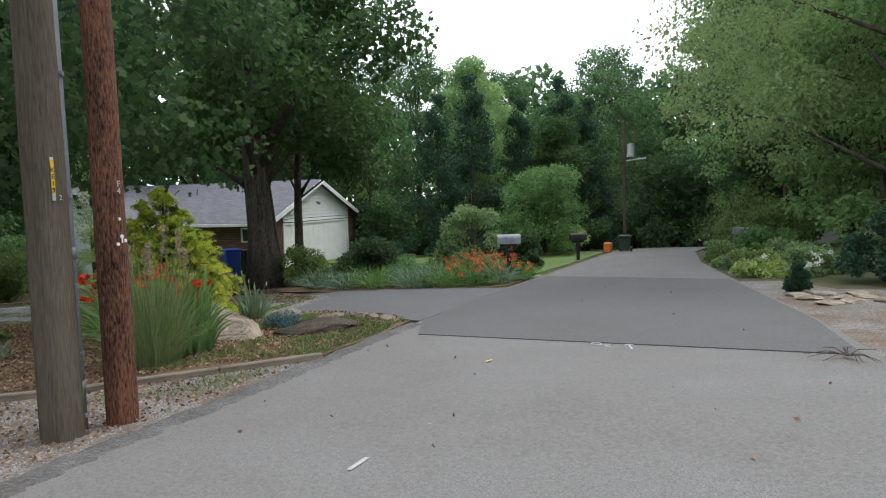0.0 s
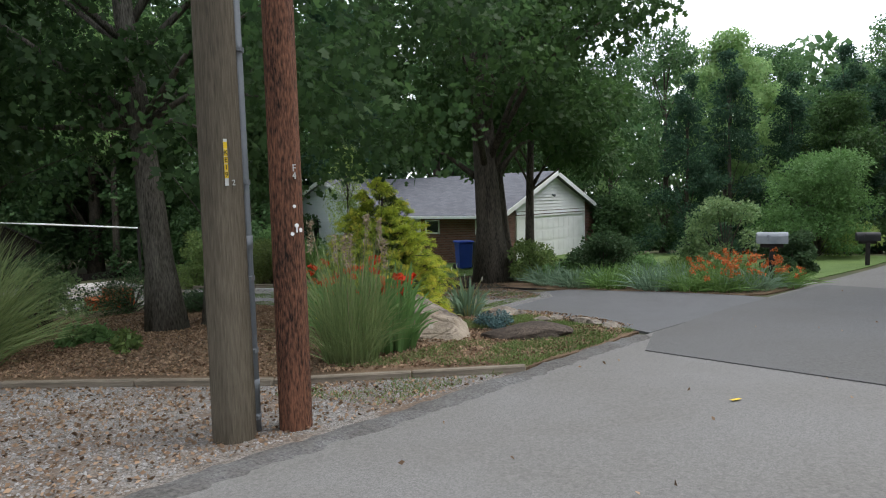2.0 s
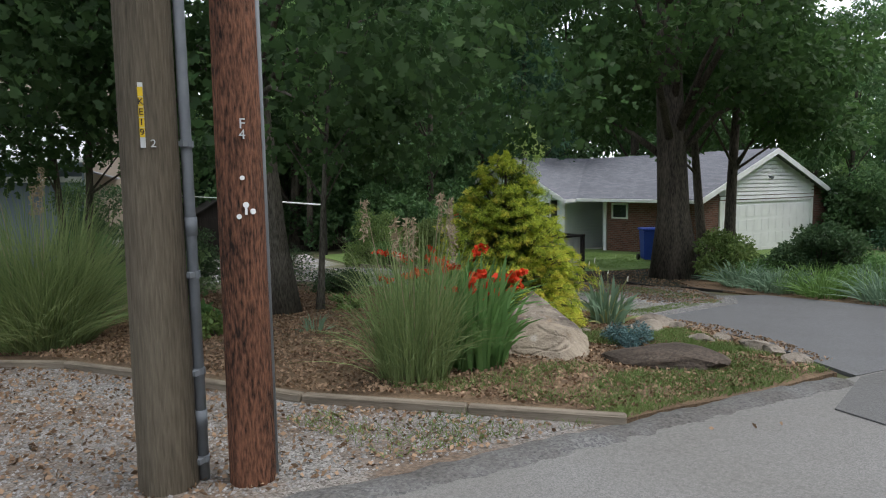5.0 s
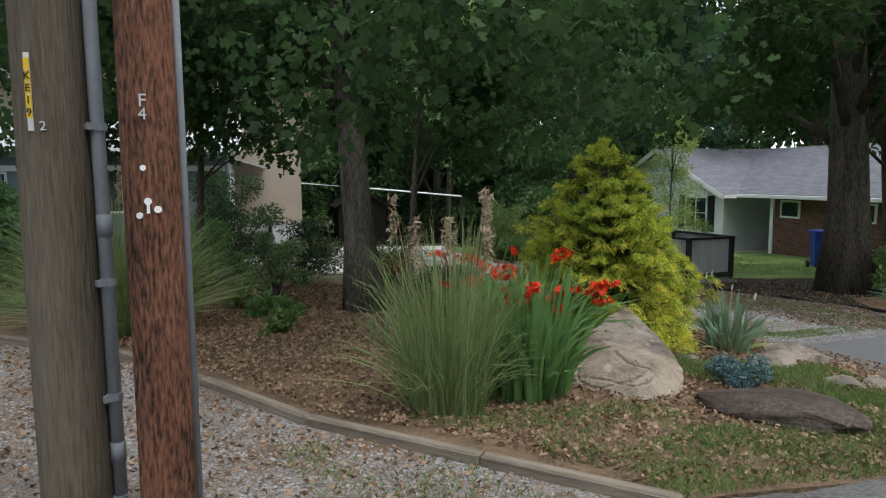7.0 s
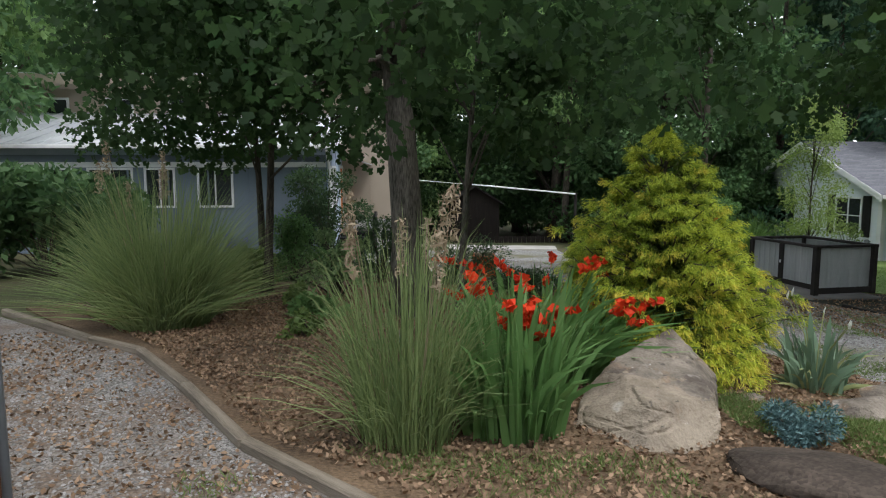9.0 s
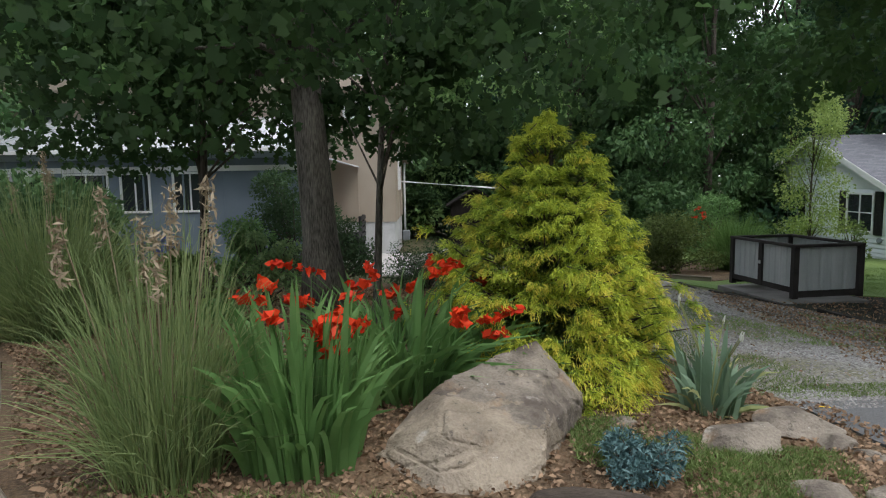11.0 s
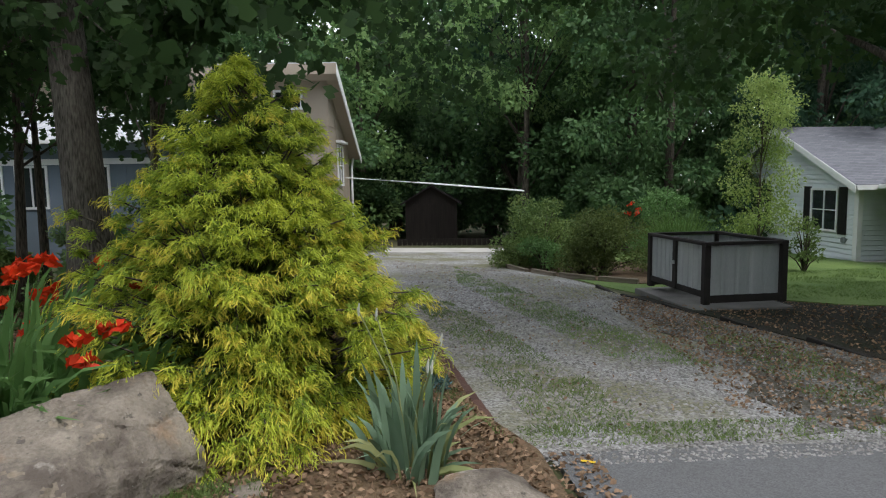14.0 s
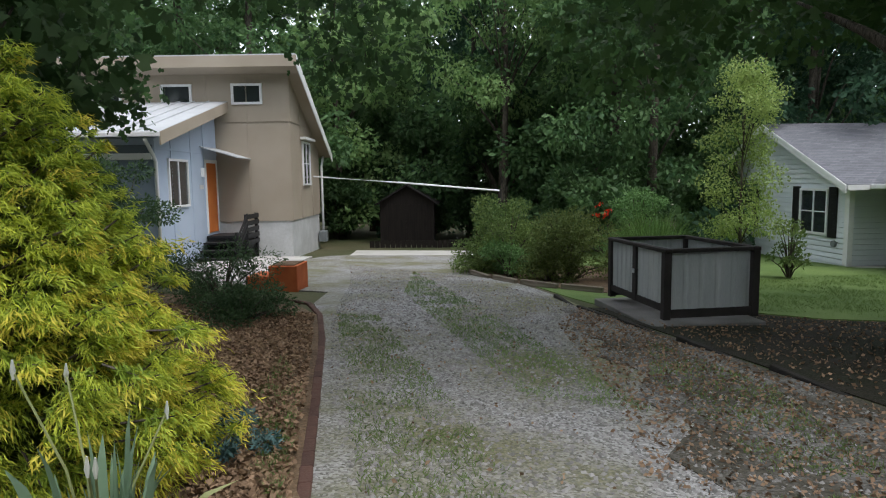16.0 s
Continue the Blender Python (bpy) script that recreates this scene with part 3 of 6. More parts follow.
sheet("gravel_verge", [(5.0, 2.8), (6.35, 4.6), (9.1, 8.6), (9.7, 7.9), (9.2, 6.4), (10.6, 3.6), (9.5, 0.0), (4.0, 0.6), (3.6, 0.9)], 0.018, M["gravel"], "brownish gravel verge across the lane", "gravel", 1.0)


def mound(x, y):
    return 0.1 * math.exp(-((x + 2.5) ** 2 / 10 + (y - 8.8) ** 2 / 7)) + 0.025 * math.sin(x * 2.3) * math.sin(y * 2.9)


sheet("mulch_bed", [(0.75, 6.25), (-0.34, 6.2), (-1.7, 6.12), (-3.2, 6.32), (-4.72, 6.52), (-5.6, 6.3), (-8.5, 6.2), (-9.5, 9), (-9, 13), (-6.7, 14.45), (-5.15, 14.16), (-3.62, 13.34), (-1.79, 12.24), (-0.22, 11.28), (0.52, 11.03), (1.38, 10.45), (1.98, 9.5), (2.3, 8.6), (2.45, 8.1), (1.6, 7.15)], 0.034, M["mulch"], "brown leaf-mulch planting bed", "bed", 0.5, mound, 0.1)
# soil sheet whose dark colour includes the shade beneath the oak
sheet("shade_toned_soil", [(-3.4, 17.9), (-1.2, 16.75), (0.1, 16.05), (1.5, 15.35), (2.3, 14.9), (1.5, 16.6), (2.6, 18.7), (3.2, 20.2), (0.5, 20.6), (-0.6, 19.6), (-1.6, 19.3)], 0.012, M["soil"], "bare leaf-strewn soil, oak shade in its dark colour", "soil", 1.0)
# reaches into the drive where oak shade falls; that shade is in the colour
sheet("drive_margin", [(1.95, 14.1), (1.4, 15.28), (0.06, 15.94), (-1.28, 16.65), (-3.4, 17.8), (-3.5, 17.3), (-2.7, 16.8), (-2.3, 16.1), (-1.6, 15.8), (-1.2, 15.1), (-0.5, 14.9), (-0.1, 14.1), (0.5, 13.9), (0.7, 13.2), (1.2, 13.0), (1.35, 12.6)], 0.03, M["margin"], "earthy gravel margin of the drive, oak shade in its colour", "gravel", 0.5)
sheet("lawn", [(-3.6, 18.3), (-1.9, 19.4), (-0.7, 19.7), (0.5, 20.7), (3.3, 20.3), (6, 19), (9.5, 21.5), (14.0, 25.0), (13, 34), (-2, 31), (-9, 31), (-13, 25.2), (-8.3, 20.1), (-6.2, 19.6), (-4.3, 18.6)], 0.015, M["lawn"], "mown green lawn", "lawn", 1.5)
sheet("lawn_far", [(7.9, 14.2), (11.0, 17.1), (14.3, 20.5), (14.5, 24.5), (9.8, 21.2), (6.5, 17.0)], 0.02, M["lawn"], "mown green lawn beside the lane", "lawn", 1.5)
sheet("yard_lawn", [(12.4, 9.9), (13.4, 8.4), (18.5, 11.5), (17.0, 14.2), (14.6, 12.6)], 0.02, M["lawn"], "mown green lawn across the lane", "lawn", 1.5)
sheet("concrete_slab", [(-15.0, 20.9), (-12.4, 23.9), (-13.6, 25.4), (-16.8, 22.3)], 0.035, M["concrete"], "pale concrete parking slab", "slab", 1.0)
sheet("concrete_path", [(-13.9, 15.2), (-9.6, 14.3), (-9.0, 15.2), (-12.6, 17.5), (-15.3, 19.7), (-16.4, 18.2)], 0.04, M["concrete"], "pale concrete walk before the steps", "path", 1.0)
sheet("far_driveway", [(7.0, 12.95), (7.75, 13.6), (6.5, 15.6), (4.9, 17.8), (3.6, 21.0), (2.6, 21.0), (4.4, 17), (5.9, 14.4)], 0.026, M["concrete"], "pale concrete drive to the garage", "driveway", 1.0)


def berm():
    """Raised rough asphalt lip along the lane."""
    line = [(-5.0, -0.9), (-2.6, 2.15), (-1.25, 3.85), (-0.24, 4.9), (0.74, 6.05), (1.66, 7.1), (2.5, 8.0)]
    verts, faces, pts = [], [], []
    for (x0, y0), (x1, y1) in zip(line, line[1:]):
        n = max(2, int(math.hypot(x1 - x0, y1 - y0) / 0.09))
        pts += [(x0 + (x1 - x0) * i / n, y0 + (y1 - y0) * i / n) for i in range(n)]
    for i, (x, y) in enumerate(pts):
        j = min(i + 1, len(pts) - 1)
        dx, dy = pts[j][0] - pts[j - 1][0], pts[j][1] - pts[j - 1][1]
        d = math.hypot(dx, dy)
        nx, ny = -dy / d, dx / d
        wob = 0.012 * math.sin(i * 0.23) + random.uniform(-0.015, 0.015)
        for off, h in ((0.12 + wob, 0.0), (0.06 + wob, 0.045), (-0.06, 0.055), (-0.25 + wob * 0.35, 0.027)):
            verts.append((x + nx * off, y + ny * off, g(x, y) + h + random.uniform(-0.008, 0.008)))
    for i in range(len(pts) - 1):
        for k in range(3):
            a = i * 4 + k
            faces.append((a, a + 1, a + 5, a + 4))
    tagged(rawpart("road_edge", verts, faces, M["berm"], smooth=True), "dark crumbly raised asphalt edge of the lane", "kerb", kind="structure")


berm()


def timber_edging():
    root = thing("timber_edging", pose(0, 0, 0), "weathered grey timber border along the mulch bed", "edging")
    line = [(0.8, 6.22), (-0.34, 6.15), (-1.7, 6.07), (-3.2, 6.3), (-4.72, 6.46), (-5.6, 6.25), (-8.2, 5.9)]
    for (x0, y0), (x1, y1) in zip(line, line[1:]):
        ln = math.hypot(x1 - x0, y1 - y0)
        bm = bx(0.006, -0.043, -0.05, ln - 0.006, 0.043, 0.07, bevel=0.012)
        ob = part("timber", bm, M["timber"], root)
        ob.matrix_world = pose(x0, y0, g(x0, y0) + 0.02, 0, math.degrees(-math.atan2(g(x1, y1) - g(x0, y0), ln)), math.degrees(math.atan2(y1 - y0, x1 - x0)))


timber_edging()


def strip_edging(name, line, m, label, piece, w, h, pname):
    root = thing(name, pose(0, 0, 0), label, "edging")
    me = None
    for (x0, y0), (x1, y1) in zip(line, line[1:]):
        ln = math.hypot(x1 - x0, y1 - y0)
        n = max(1, int(ln / piece))
        for i in range(n):
            q = (i + 0.5) / n
            x, y = x0 + (x1 - x0) * q, y0 + (y1 - y0) * q
            if me is None:
                me = finish(pname, bx(-piece * 0.49, -w / 2, -0.08, piece * 0.49, w / 2, h, bevel=0.008), m)
            ob = new(pname, me)
            ob.parent = root
            ob.matrix_world = pose(x, y, g(x, y) + 0.02, random.uniform(-2, 2), random.uniform(-2, 2), math.degrees(math.atan2(y1 - y0, x1 - x0)) + random.uniform(-2, 2))


strip_edging("brick_edging", [(-0.1, 11.25), (-1.77, 12.26), (-3.6, 13.36), (-5.13, 14.2), (-6.2, 14.62), (-7.2, 14.5)], M["brickedge"], "worn dark red brick edging sunk along the gravel drive", 0.2, 0.075, 0.022, "brick")
strip_edging("drive_edging", [(2.2, 14.8), (1.22, 15.35), (0.06, 15.96), (-1.28, 16.6), (-3.5, 17.75), (-4.4, 18.3)], M["blackedge"], "dark rotted timber edging beside the gravel drive", 1.1, 0.07, 0.03, "timber")
strip_edging("bed_edging", [(-4.3, 19.6), (-6.2, 19.35), (-8.36, 19.95), (-9.5, 21.2)], M["timber"], "low timber edging round the shrub bed", 0.9, 0.08, 0.1, "timber")
sheet("shrub_bed", [(-4.3, 19.65), (-6.2, 19.4), (-8.36, 20.0), (-9.6, 21.3), (-8, 23.6), (-3.8, 23.2)], 0.03, M["mulch"], "mulched shrub bed", "bed", 1.0)
pad = part("concrete_pad", bx(-1.1, -0.8, -0.06, 0.95, 0.78, 0.05, bevel=0.01), M["pad"])
pad.matrix_world = pose(-2.2, 18.35, g(-2.2, 18.35) + 0.03, 0, 0, -32.5)
tagged(pad, "flat grey concrete pad beside the drive", "slab", kind="structure")


# ---- the two utility poles ----
def writing(text, size, m, name, parent, mw):
    cu = bpy.data.curves.new(name, "FONT")
    cu.body, cu.size, cu.extrude = text, size, 0.002
    cu.align_x, cu.align_y = "CENTER", "CENTER"
    tmp = bpy.data.objects.new(name, cu)
    scene.collection.objects.link(tmp)
    dg = bpy.context.evaluated_depsgraph_get()
    me = bpy.data.meshes.new_from_object(tmp.evaluated_get(dg))
    bpy.data.objects.remove(tmp)
    me.materials.clear()
    me.materials.append(m)
    ob = new(name, me)
    ob.parent = parent
    ob.matrix_world = mw
    return ob


def pole_mesh(r0, r1, h, sides=28, rough=0.004, seed=1):
    bm = bmesh.new()
    n = 60
    pts = [(0, 0, -0.3 + (h + 0.3) * i / n) for i in range(n + 1)]
    tube(bm, pts, [r0 + (r1 - r0) * i / n for i in range(n + 1)], sides)
    for v in bm.verts:
        a = math.atan2(v.co.y, v.co.x)
        k = noise.noise(Vector((math.cos(a) * 3, math.sin(a) * 3, v.co.z * 0.35 + seed))) * rough * 1.6 + noise.noise(Vector((math.cos(a) * 9, math.sin(a) * 9, v.co.z * 0.8 + seed))) * rough
        v.co.x += math.cos(a) * k
        v.co.y += math.sin(a) * k
    return bm


def face_pose(cx, cy, r, ang, z):
    """A pose on a pole's face at the compass angle ang, text upright and facing out."""
    a = radians(ang)
    return pose(cx + math.cos(a) * r, cy + math.sin(a) * r, z, 90, 0, ang + 90)


P1, P2 = (-1.51, 4.41), (-1.115, 4.62)
ZP = g(*P1) + 0.02
pole1 = thing("utility_pole", pose(P1[0], P1[1], ZP), "weathered grey wooden utility pole with pipe and yellow tag", "utility pole", "poles on the shoulder")
part("shaft", pole_mesh(0.155, 0.11, 9.5, seed=1), M["pole_grey"], pole1, smooth=True)
cond = part("conduit", tube(bmesh.new(), [(0.125, 0.135, -0.1), (0.122, 0.13, 2.0), (0.11, 0.12, 6.0)], 0.03, 12), M["conduit"], pole1, "grey plastic conduit pipe", smooth=True)
for z in (0.12, 0.62, 1.16, 1.86, 2.8, 3.8):
    bm = bmesh.new()
    tube(bm, [(0.124, 0.133, z - 0.018), (0.124, 0.133, z + 0.018)], 0.036, 12)
    box(bm, 0.12, 0.07, z - 0.014, 0.155, 0.11, z + 0.014)
    part("clamp", bm, M["conduit"], pole1)
for z in (1.42, 0.35):
    part("coupling", tube(bmesh.new(), [(0.124, 0.133, z - 0.05), (0.124, 0.133, z + 0.05)], 0.034, 12), M["conduit"], pole1, smooth=True)
TA = -57
tag_plate = part("tag_plate", bx(-0.012, -0.16, -0.002, 0.012, 0.16, 0.002), M["plate"], pole1, "aluminium tag holder")
tag_plate.matrix_world = face_pose(*P1, 0.149, TA, 1.84)
for i, ch in enumerate("KE19"):
    z = 1.84 + 0.065 - i * 0.05
    yl = part("tag", bx(-0.012, -0.023, -0.002, 0.012, 0.023, 0.002), M["yellow"], tag_plate)
    yl.matrix_world = face_pose(*P1, 0.152, TA, z)
    writing(ch, 0.045, M["black"], "letter", tag_plate, face_pose(*P1, 0.155, TA, z))
yl = part("tag", bx(-0.012, -0.023, -0.002, 0.012, 0.023, 0.002), M["yellow"], tag_plate)
yl.matrix_world = face_pose(*P1, 0.152, TA, 1.84 + 0.115)
writing("2", 0.055, M["plate"], "number", pole1, face_pose(*P1, 0.152, TA + 18, 1.7))

pole2 = thing("utility_pole", pose(P2[0], P2[1], ZP), "newer red-brown wooden utility pole with metal letters", "utility pole", "poles on the shoulder")
part("shaft", pole_mesh(0.123, 0.095, 8.5, seed=5, rough=0.006), M["pole_red"], pole2, smooth=True)
part("ground_guard", tube(bmesh.new(), [(0.075, 0.105, -0.1), (0.07, 0.1, 4.5)], 0.02, 8), M["conduit"], pole2, "grey guard strip", smooth=True)
TB = -38
writing("F", 0.075, M["plate"], "letter", pole2, face_pose(*P2, 0.124, TB - 4, 1.8))
writing("4", 0.07, M["plate"], "number", pole2, face_pose(*P2, 0.124, TB - 5, 1.745))
for da, z, r in ((1, 1.525, 0.012), (7, 1.385, 0.015), (-10, 1.325, 0.013), (24, 1.35, 0.015)):
    nl = part("nail_cap", tube(bmesh.new(), [(0, 0, -0.004), (0, 0, 0.006)], r, 14), M["white"], pole2, "white round nail cap")
    nl.matrix_world = face_pose(*P2, 0.121, TB - 10 + da, z)
nl = part("nail_cap", bx(-0.006, -0.028, 0, 0.006, 0.01, 0.005), M["white"], pole2)
nl.matrix_world = face_pose(*P2, 0.121, TB - 3, 1.362)


# ---- ranch house ----
def siding(bm, x0, x1, z0, topf, y, lap=0.14, axis="x"):
    """Lapped boards on a wall plane y, facing -y; topf gives the x-span at height z."""
    z = z0
    while True:
        span = topf(z + lap * 0.5, x0, x1)
        if span is None:
            break
        a, b = span
        t = z + lap * 0.79
        q = [(a, y - 0.06, z), (b, y - 0.06, z), (b, y - 0.045, t), (a, y - 0.045, t), (a, y, z), (b, y, z), (b, y, t), (a, y, t)]
        vs = [bm.verts.new(p) for p in q]
        bm.faces.new((vs[0], vs[1], vs[2], vs[3]))
        bm.faces.new((vs[4], vs[5], vs[1], vs[0]))
        bm.faces.new((vs[3], vs[2], vs[6], vs[7]))
        z += lap
    return bm


def gable_span(zeave, zridge):
    def f(z, a, b):
        if z >= zridge - 0.02:
            return None
        if z <= zeave:
            return a, b
        q = (z - zeave) / (zridge - zeave) * (b - a) / 2
        return a + q, b - q
    return f


def flat_span(ztop):
    return lambda z, a, b: None if z > ztop else (a, b)


def window(name, parent, x0, x1, z0, z1, y, panes=2, depth=0.07, m=None, frame_w=0.06, rail=True):
    """Framed window on a wall plane y, facing -y, in the parent's local axes."""
    m = m or M["white"]
    w = new(name)
    w.parent = parent
    fr = bmesh.new()
    box(fr, x0, y - 0.035, z0, x0 + frame_w, y + depth, z1)
    box(fr, x1 - frame_w, y - 0.035, z0, x1, y + depth, z1)
    box(fr, x0 + frame_w, y - 0.035, z1 - frame_w, x1 - frame_w, y + depth, z1)
    box(fr, x0 + frame_w, y - 0.035, z0, x1 - frame_w, y + depth, z0 + frame_w)
    part("window_frame", fr, m, w)
    pw = (x1 - x0 - 2 * frame_w) / panes
    for i in range(panes):
        a = x0 + frame_w + i * pw
        part("pane", bx(a + 0.004, y + 0.0, z0 + frame_w, a + pw - 0.004, y + 0.012, z1 - frame_w), M["glassy"], w)
        if i:
            part("mullion", bx(a - 0.02, y - 0.025, z0 + frame_w, a + 0.02, y + 0.0, z1 - frame_w), m, w)
    if rail:
        zm = (z0 + z1) / 2
        part("meeting_rail", bx(x0 + frame_w, y - 0.02, zm - 0.015, x1 - frame_w, y + 0.0, zm + 0.015), m, w)
    return w


def roof_slab(bm, p, q, r, s, t=0.1):
    """A sloping slab through four corners."""
    top = [bm.verts.new(v) for v in (p, q, r, s)]
    low = [bm.verts.new((v[0], v[1], v[2] - t)) for v in (p, q, r, s)]
    bm.faces.new(top)
    bm.faces.new(low[::-1])
    for i in range(4):
        bm.faces.new((top[i], low[i], low[(i + 1) % 4], top[(i + 1) % 4]))
    bmesh.ops.recalc_face_normals(bm, faces=bm.faces)
    return bm


HA = thing("ranch_house", pose(-3.2, 28.5, -1.3, 0, 0, -37.7), "single-storey ranch house with white siding, brick and grey roof", "house")
EV, RG = 2.25, 3.95
bm = bmesh.new()
prism(bm, [(-7.2, -0.6), (0, -0.6), (0, EV), (-3.6, RG - 0.1), (-7.2, EV)], 0.0, 9.0)
part("wing_wall", bm, M["siding"], HA)
bm = bmesh.new()
siding(bm, -7.2, 0.0, -0.1, gable_span(EV, RG - 0.1), -0.003)
part("wing_siding", bm, M["siding"], HA, "white lapped siding boards")
bm = bmesh.new()
prism(bm, [(0.75, -0.6), (8.95, -0.6), (8.95, EV), (0.75, EV)], 1.62, 5.85, axis="x")
part("brick_wall", bm, M["brick"], HA, "dark red brick wall")
bm = bmesh.new()
box(bm, 0.02, 2.2, -0.1, 1.61, 2.4, EV)
part("porch_wall", bm, M["siding"], HA)
bm = bmesh.new()
siding(bm, 0.05, 0.45, 0.02, flat_span(2.3), 2.19)
part("porch_siding", bm, M["siding"], HA)
part("porch_door", bx(0.5, 2.15, 0.1, 1.4, 2.197, 2.1), M["white"], HA, "white entrance door")
GE = new("end_wall")
GE.parent = HA
GE.matrix_local = pose(5.85, 0.75, 0, 0, 0, 90)
bm = bmesh.new()
prism(bm, [(0.0, EV - 0.02), (8.2, EV - 0.02), (4.1, RG - 0.12)], 0.02, 0.2)
part("gable_backing", bm, M["white"], GE)
bm = bmesh.new()
siding(bm, 1.05, 7.15, 2.1, gable_span(2.62, RG - 0.2), -0.003)
part("gable_siding", bm, M["white"], GE, "white lapped gable siding")
for sx in (1, -1):
    bm = bmesh.new()
    prism(bm, [(4.1 - sx * 4.1, EV - 0.03), (4.1 - sx * 3.05, EV - 0.03), (4.1 - sx * 3.05, 2.6)], -0.012, 0.018)
    part("gable_corner", bm, M["brick"], GE)
gd = part("garage_door", bx(1.2, -0.02, -0.3, 6.98, -0.004, 1.98), M["white"], GE, "white panelled double garage door")
for i in range(4):
    for j in range(12):
        part("panel", bx(1.27 + j * 0.475, -0.027, -0.14 + i * 0.53, 1.27 + j * 0.475 + 0.4, -0.018, -0.14 + i * 0.53 + 0.42, bevel=0.008), M["white"], gd)
fr = bmesh.new()
box(fr, 1.05, -0.06, -0.3, 1.195, -0.004, 2.06)
box(fr, 6.985, -0.06, -0.3, 7.13, -0.004, 2.06)
box(fr, 1.195, -0.06, 1.985, 6.985, -0.004, 2.06)
part("garage_frame", fr, M["white"], GE)
part("gable_lamp", tube(bmesh.new(), [(4.0, -0.2, 2.85), (4.0, -0.02, 2.92)], [0.07, 0.03], 8), M["mailgrey"], GE)
# roofs
bm = bmesh.new()
roof_slab(bm, (-7.6, -0.4, EV - 0.12), (-3.6, -0.4, RG), (-3.6, 9.2, RG), (-7.6, 9.2, EV - 0.12))
roof_slab(bm, (-3.6, -0.4, RG), (0.4, -0.4, EV - 0.12), (0.4, 9.2, EV - 0.12), (-3.6, 9.2, RG))
part("wing_roof", bm, M["shingle"], HA, "grey asphalt shingle roof")
bm = bmesh.new()
roof_slab(bm, (-0.2, 0.3, EV - 0.1), (6.15, 0.3, EV - 0.1), (6.15, 4.85, RG), (-3.5, 4.85, RG))
roof_slab(bm, (-3.5, 4.85, RG), (6.15, 4.85, RG), (6.15, 9.4, EV - 0.12), (-3.5, 9.4, EV - 0.12))
part("main_roof", bm, M["shingle"], HA)
for (ya, za), (yb, zb) in (((0.28, EV - 0.12), (4.85, RG - 0.01)), ((9.42, EV - 0.14), (4.85, RG - 0.01))):
    bm = bmesh.new()
    prism(bm, [(ya, za), (yb, zb), (yb, zb - 0.2), (ya, za - 0.2)], 6.152, 6.18, axis="x")
    part("rake_board", bm, M["white"], HA)
for (xa, za), (xb, zb) in (((-7.62, EV - 0.14), (-3.6, RG - 0.01)), ((0.42, EV - 0.14), (-3.6, RG - 0.01))):
    bm = bmesh.new()
    yy = -0.41 if xa < 2 else -0.36
    prism(bm, [(xa, za), (xb, zb), (xb, zb - 0.2), (xa, za - 0.2)], yy - 0.025, yy)
    part("rake_board", bm, M["white"], HA)
part("gutter", bx(0.45, 0.19, EV - 0.24, 6.15, 0.295, EV - 0.12, bevel=0.01), M["white"], HA)
part("fascia", bx(0.36, -0.38, EV - 0.27, 0.44, 9.0, EV - 0.14), M["white"], HA)
part("corner_trim", bx(-0.1, -0.07, -0.4, 0.07, 0.07, EV), M["white"], HA)
WE = new("wing_end")
WE.parent = HA
WE.matrix_local = pose(0.0, 0.0, 0, 0, 0, 90)
bm = bmesh.new()
siding(bm, 0.08, 2.14, -0.1, flat_span(EV - 0.2), -0.003)
part("end_siding", bm, M["siding"], WE)
for xa, xb in ((-2.0, -0.75), (-5.9, -4.6)):
    w = window("window", HA, xa, xb, 0.75, 2.0, -0.085, 2)
    for sx in (xa - 0.36, xb + 0.03):
        sh = bmesh.new()
        box(sh, sx, -0.1, 0.7, sx + 0.33, -0.064, 2.05)
        for k in range(12):
            box(sh, sx + 0.04, -0.11, 0.78 + k * 0.1, sx + 0.29, -0.1, 0.85 + k * 0.1)
        part("shutter", sh, M["black"], w, "black louvred shutter")
window("window", HA, 1.9, 2.7, 1.35, 1.95, 0.73, 1, rail=False)
window("window", HA, 4.6, 5.4, 1.35, 1.95, 0.73, 1, rail=False)
part("downspout", tube(bmesh.new(), [(5.95, 0.3, EV - 0.2), (5.9, 0.7, EV - 0.4), (5.9, 0.7, -0.3)], 0.035, 8), M["white"], HA)
bm = bx(3.2, 9.2, -0.5, 5.4, 12.1, 2.1)
part("bay_wall", bm, M["white"], HA)
part("bay_roof", bx(2.9, 9.05, 2.1, 5.75, 12.6, 2.3, bevel=0.03), M["white"], HA)
BW = new("bay_side")
BW.parent = HA
BW.matrix_local = pose(5.4, 9.2, 0, 0, 0, 90)
window("window", BW, 0.5, 1.5, 0.5, 1.9, -0.02, 2)
part("wall_vent", tube(bmesh.new(), [(-0.45, -0.12, 0.55), (-0.45, -0.02, 0.55)], 0.09, 10), M["mailgrey"], HA, "grey dryer vent")
part("porch_post", bx(1.45, 0.72, 0.0, 1.6, 0.87, EV), M["white"], HA)
part("porch_floor", bx(0.075, 0.0, -0.3, 1.6, 2.18, 0.02, bevel=0.02), M["concrete"], HA)


# ---- modern tan house with a pale blue wing ----
HT = thing("modern_house", pose(-15.5, 19.2, -1.28, 0, 0, 49.65), "tan modern house with pale blue wing and metal roof", "house")
bm = bmesh.new()
prism(bm, [(0.0, 1.18), (4.4, 1.18), (4.4, 3.5), (0.0, 5.62)], -22, 0.0, axis="x")
part("wall", bm, M["tan"], HT, "tan panel walls")
bm = bx(-22, 0.03, -0.5, -0.03, 4.37, 1.18)
part("foundation", bm, M["found"], HT, "pale painted block foundation")
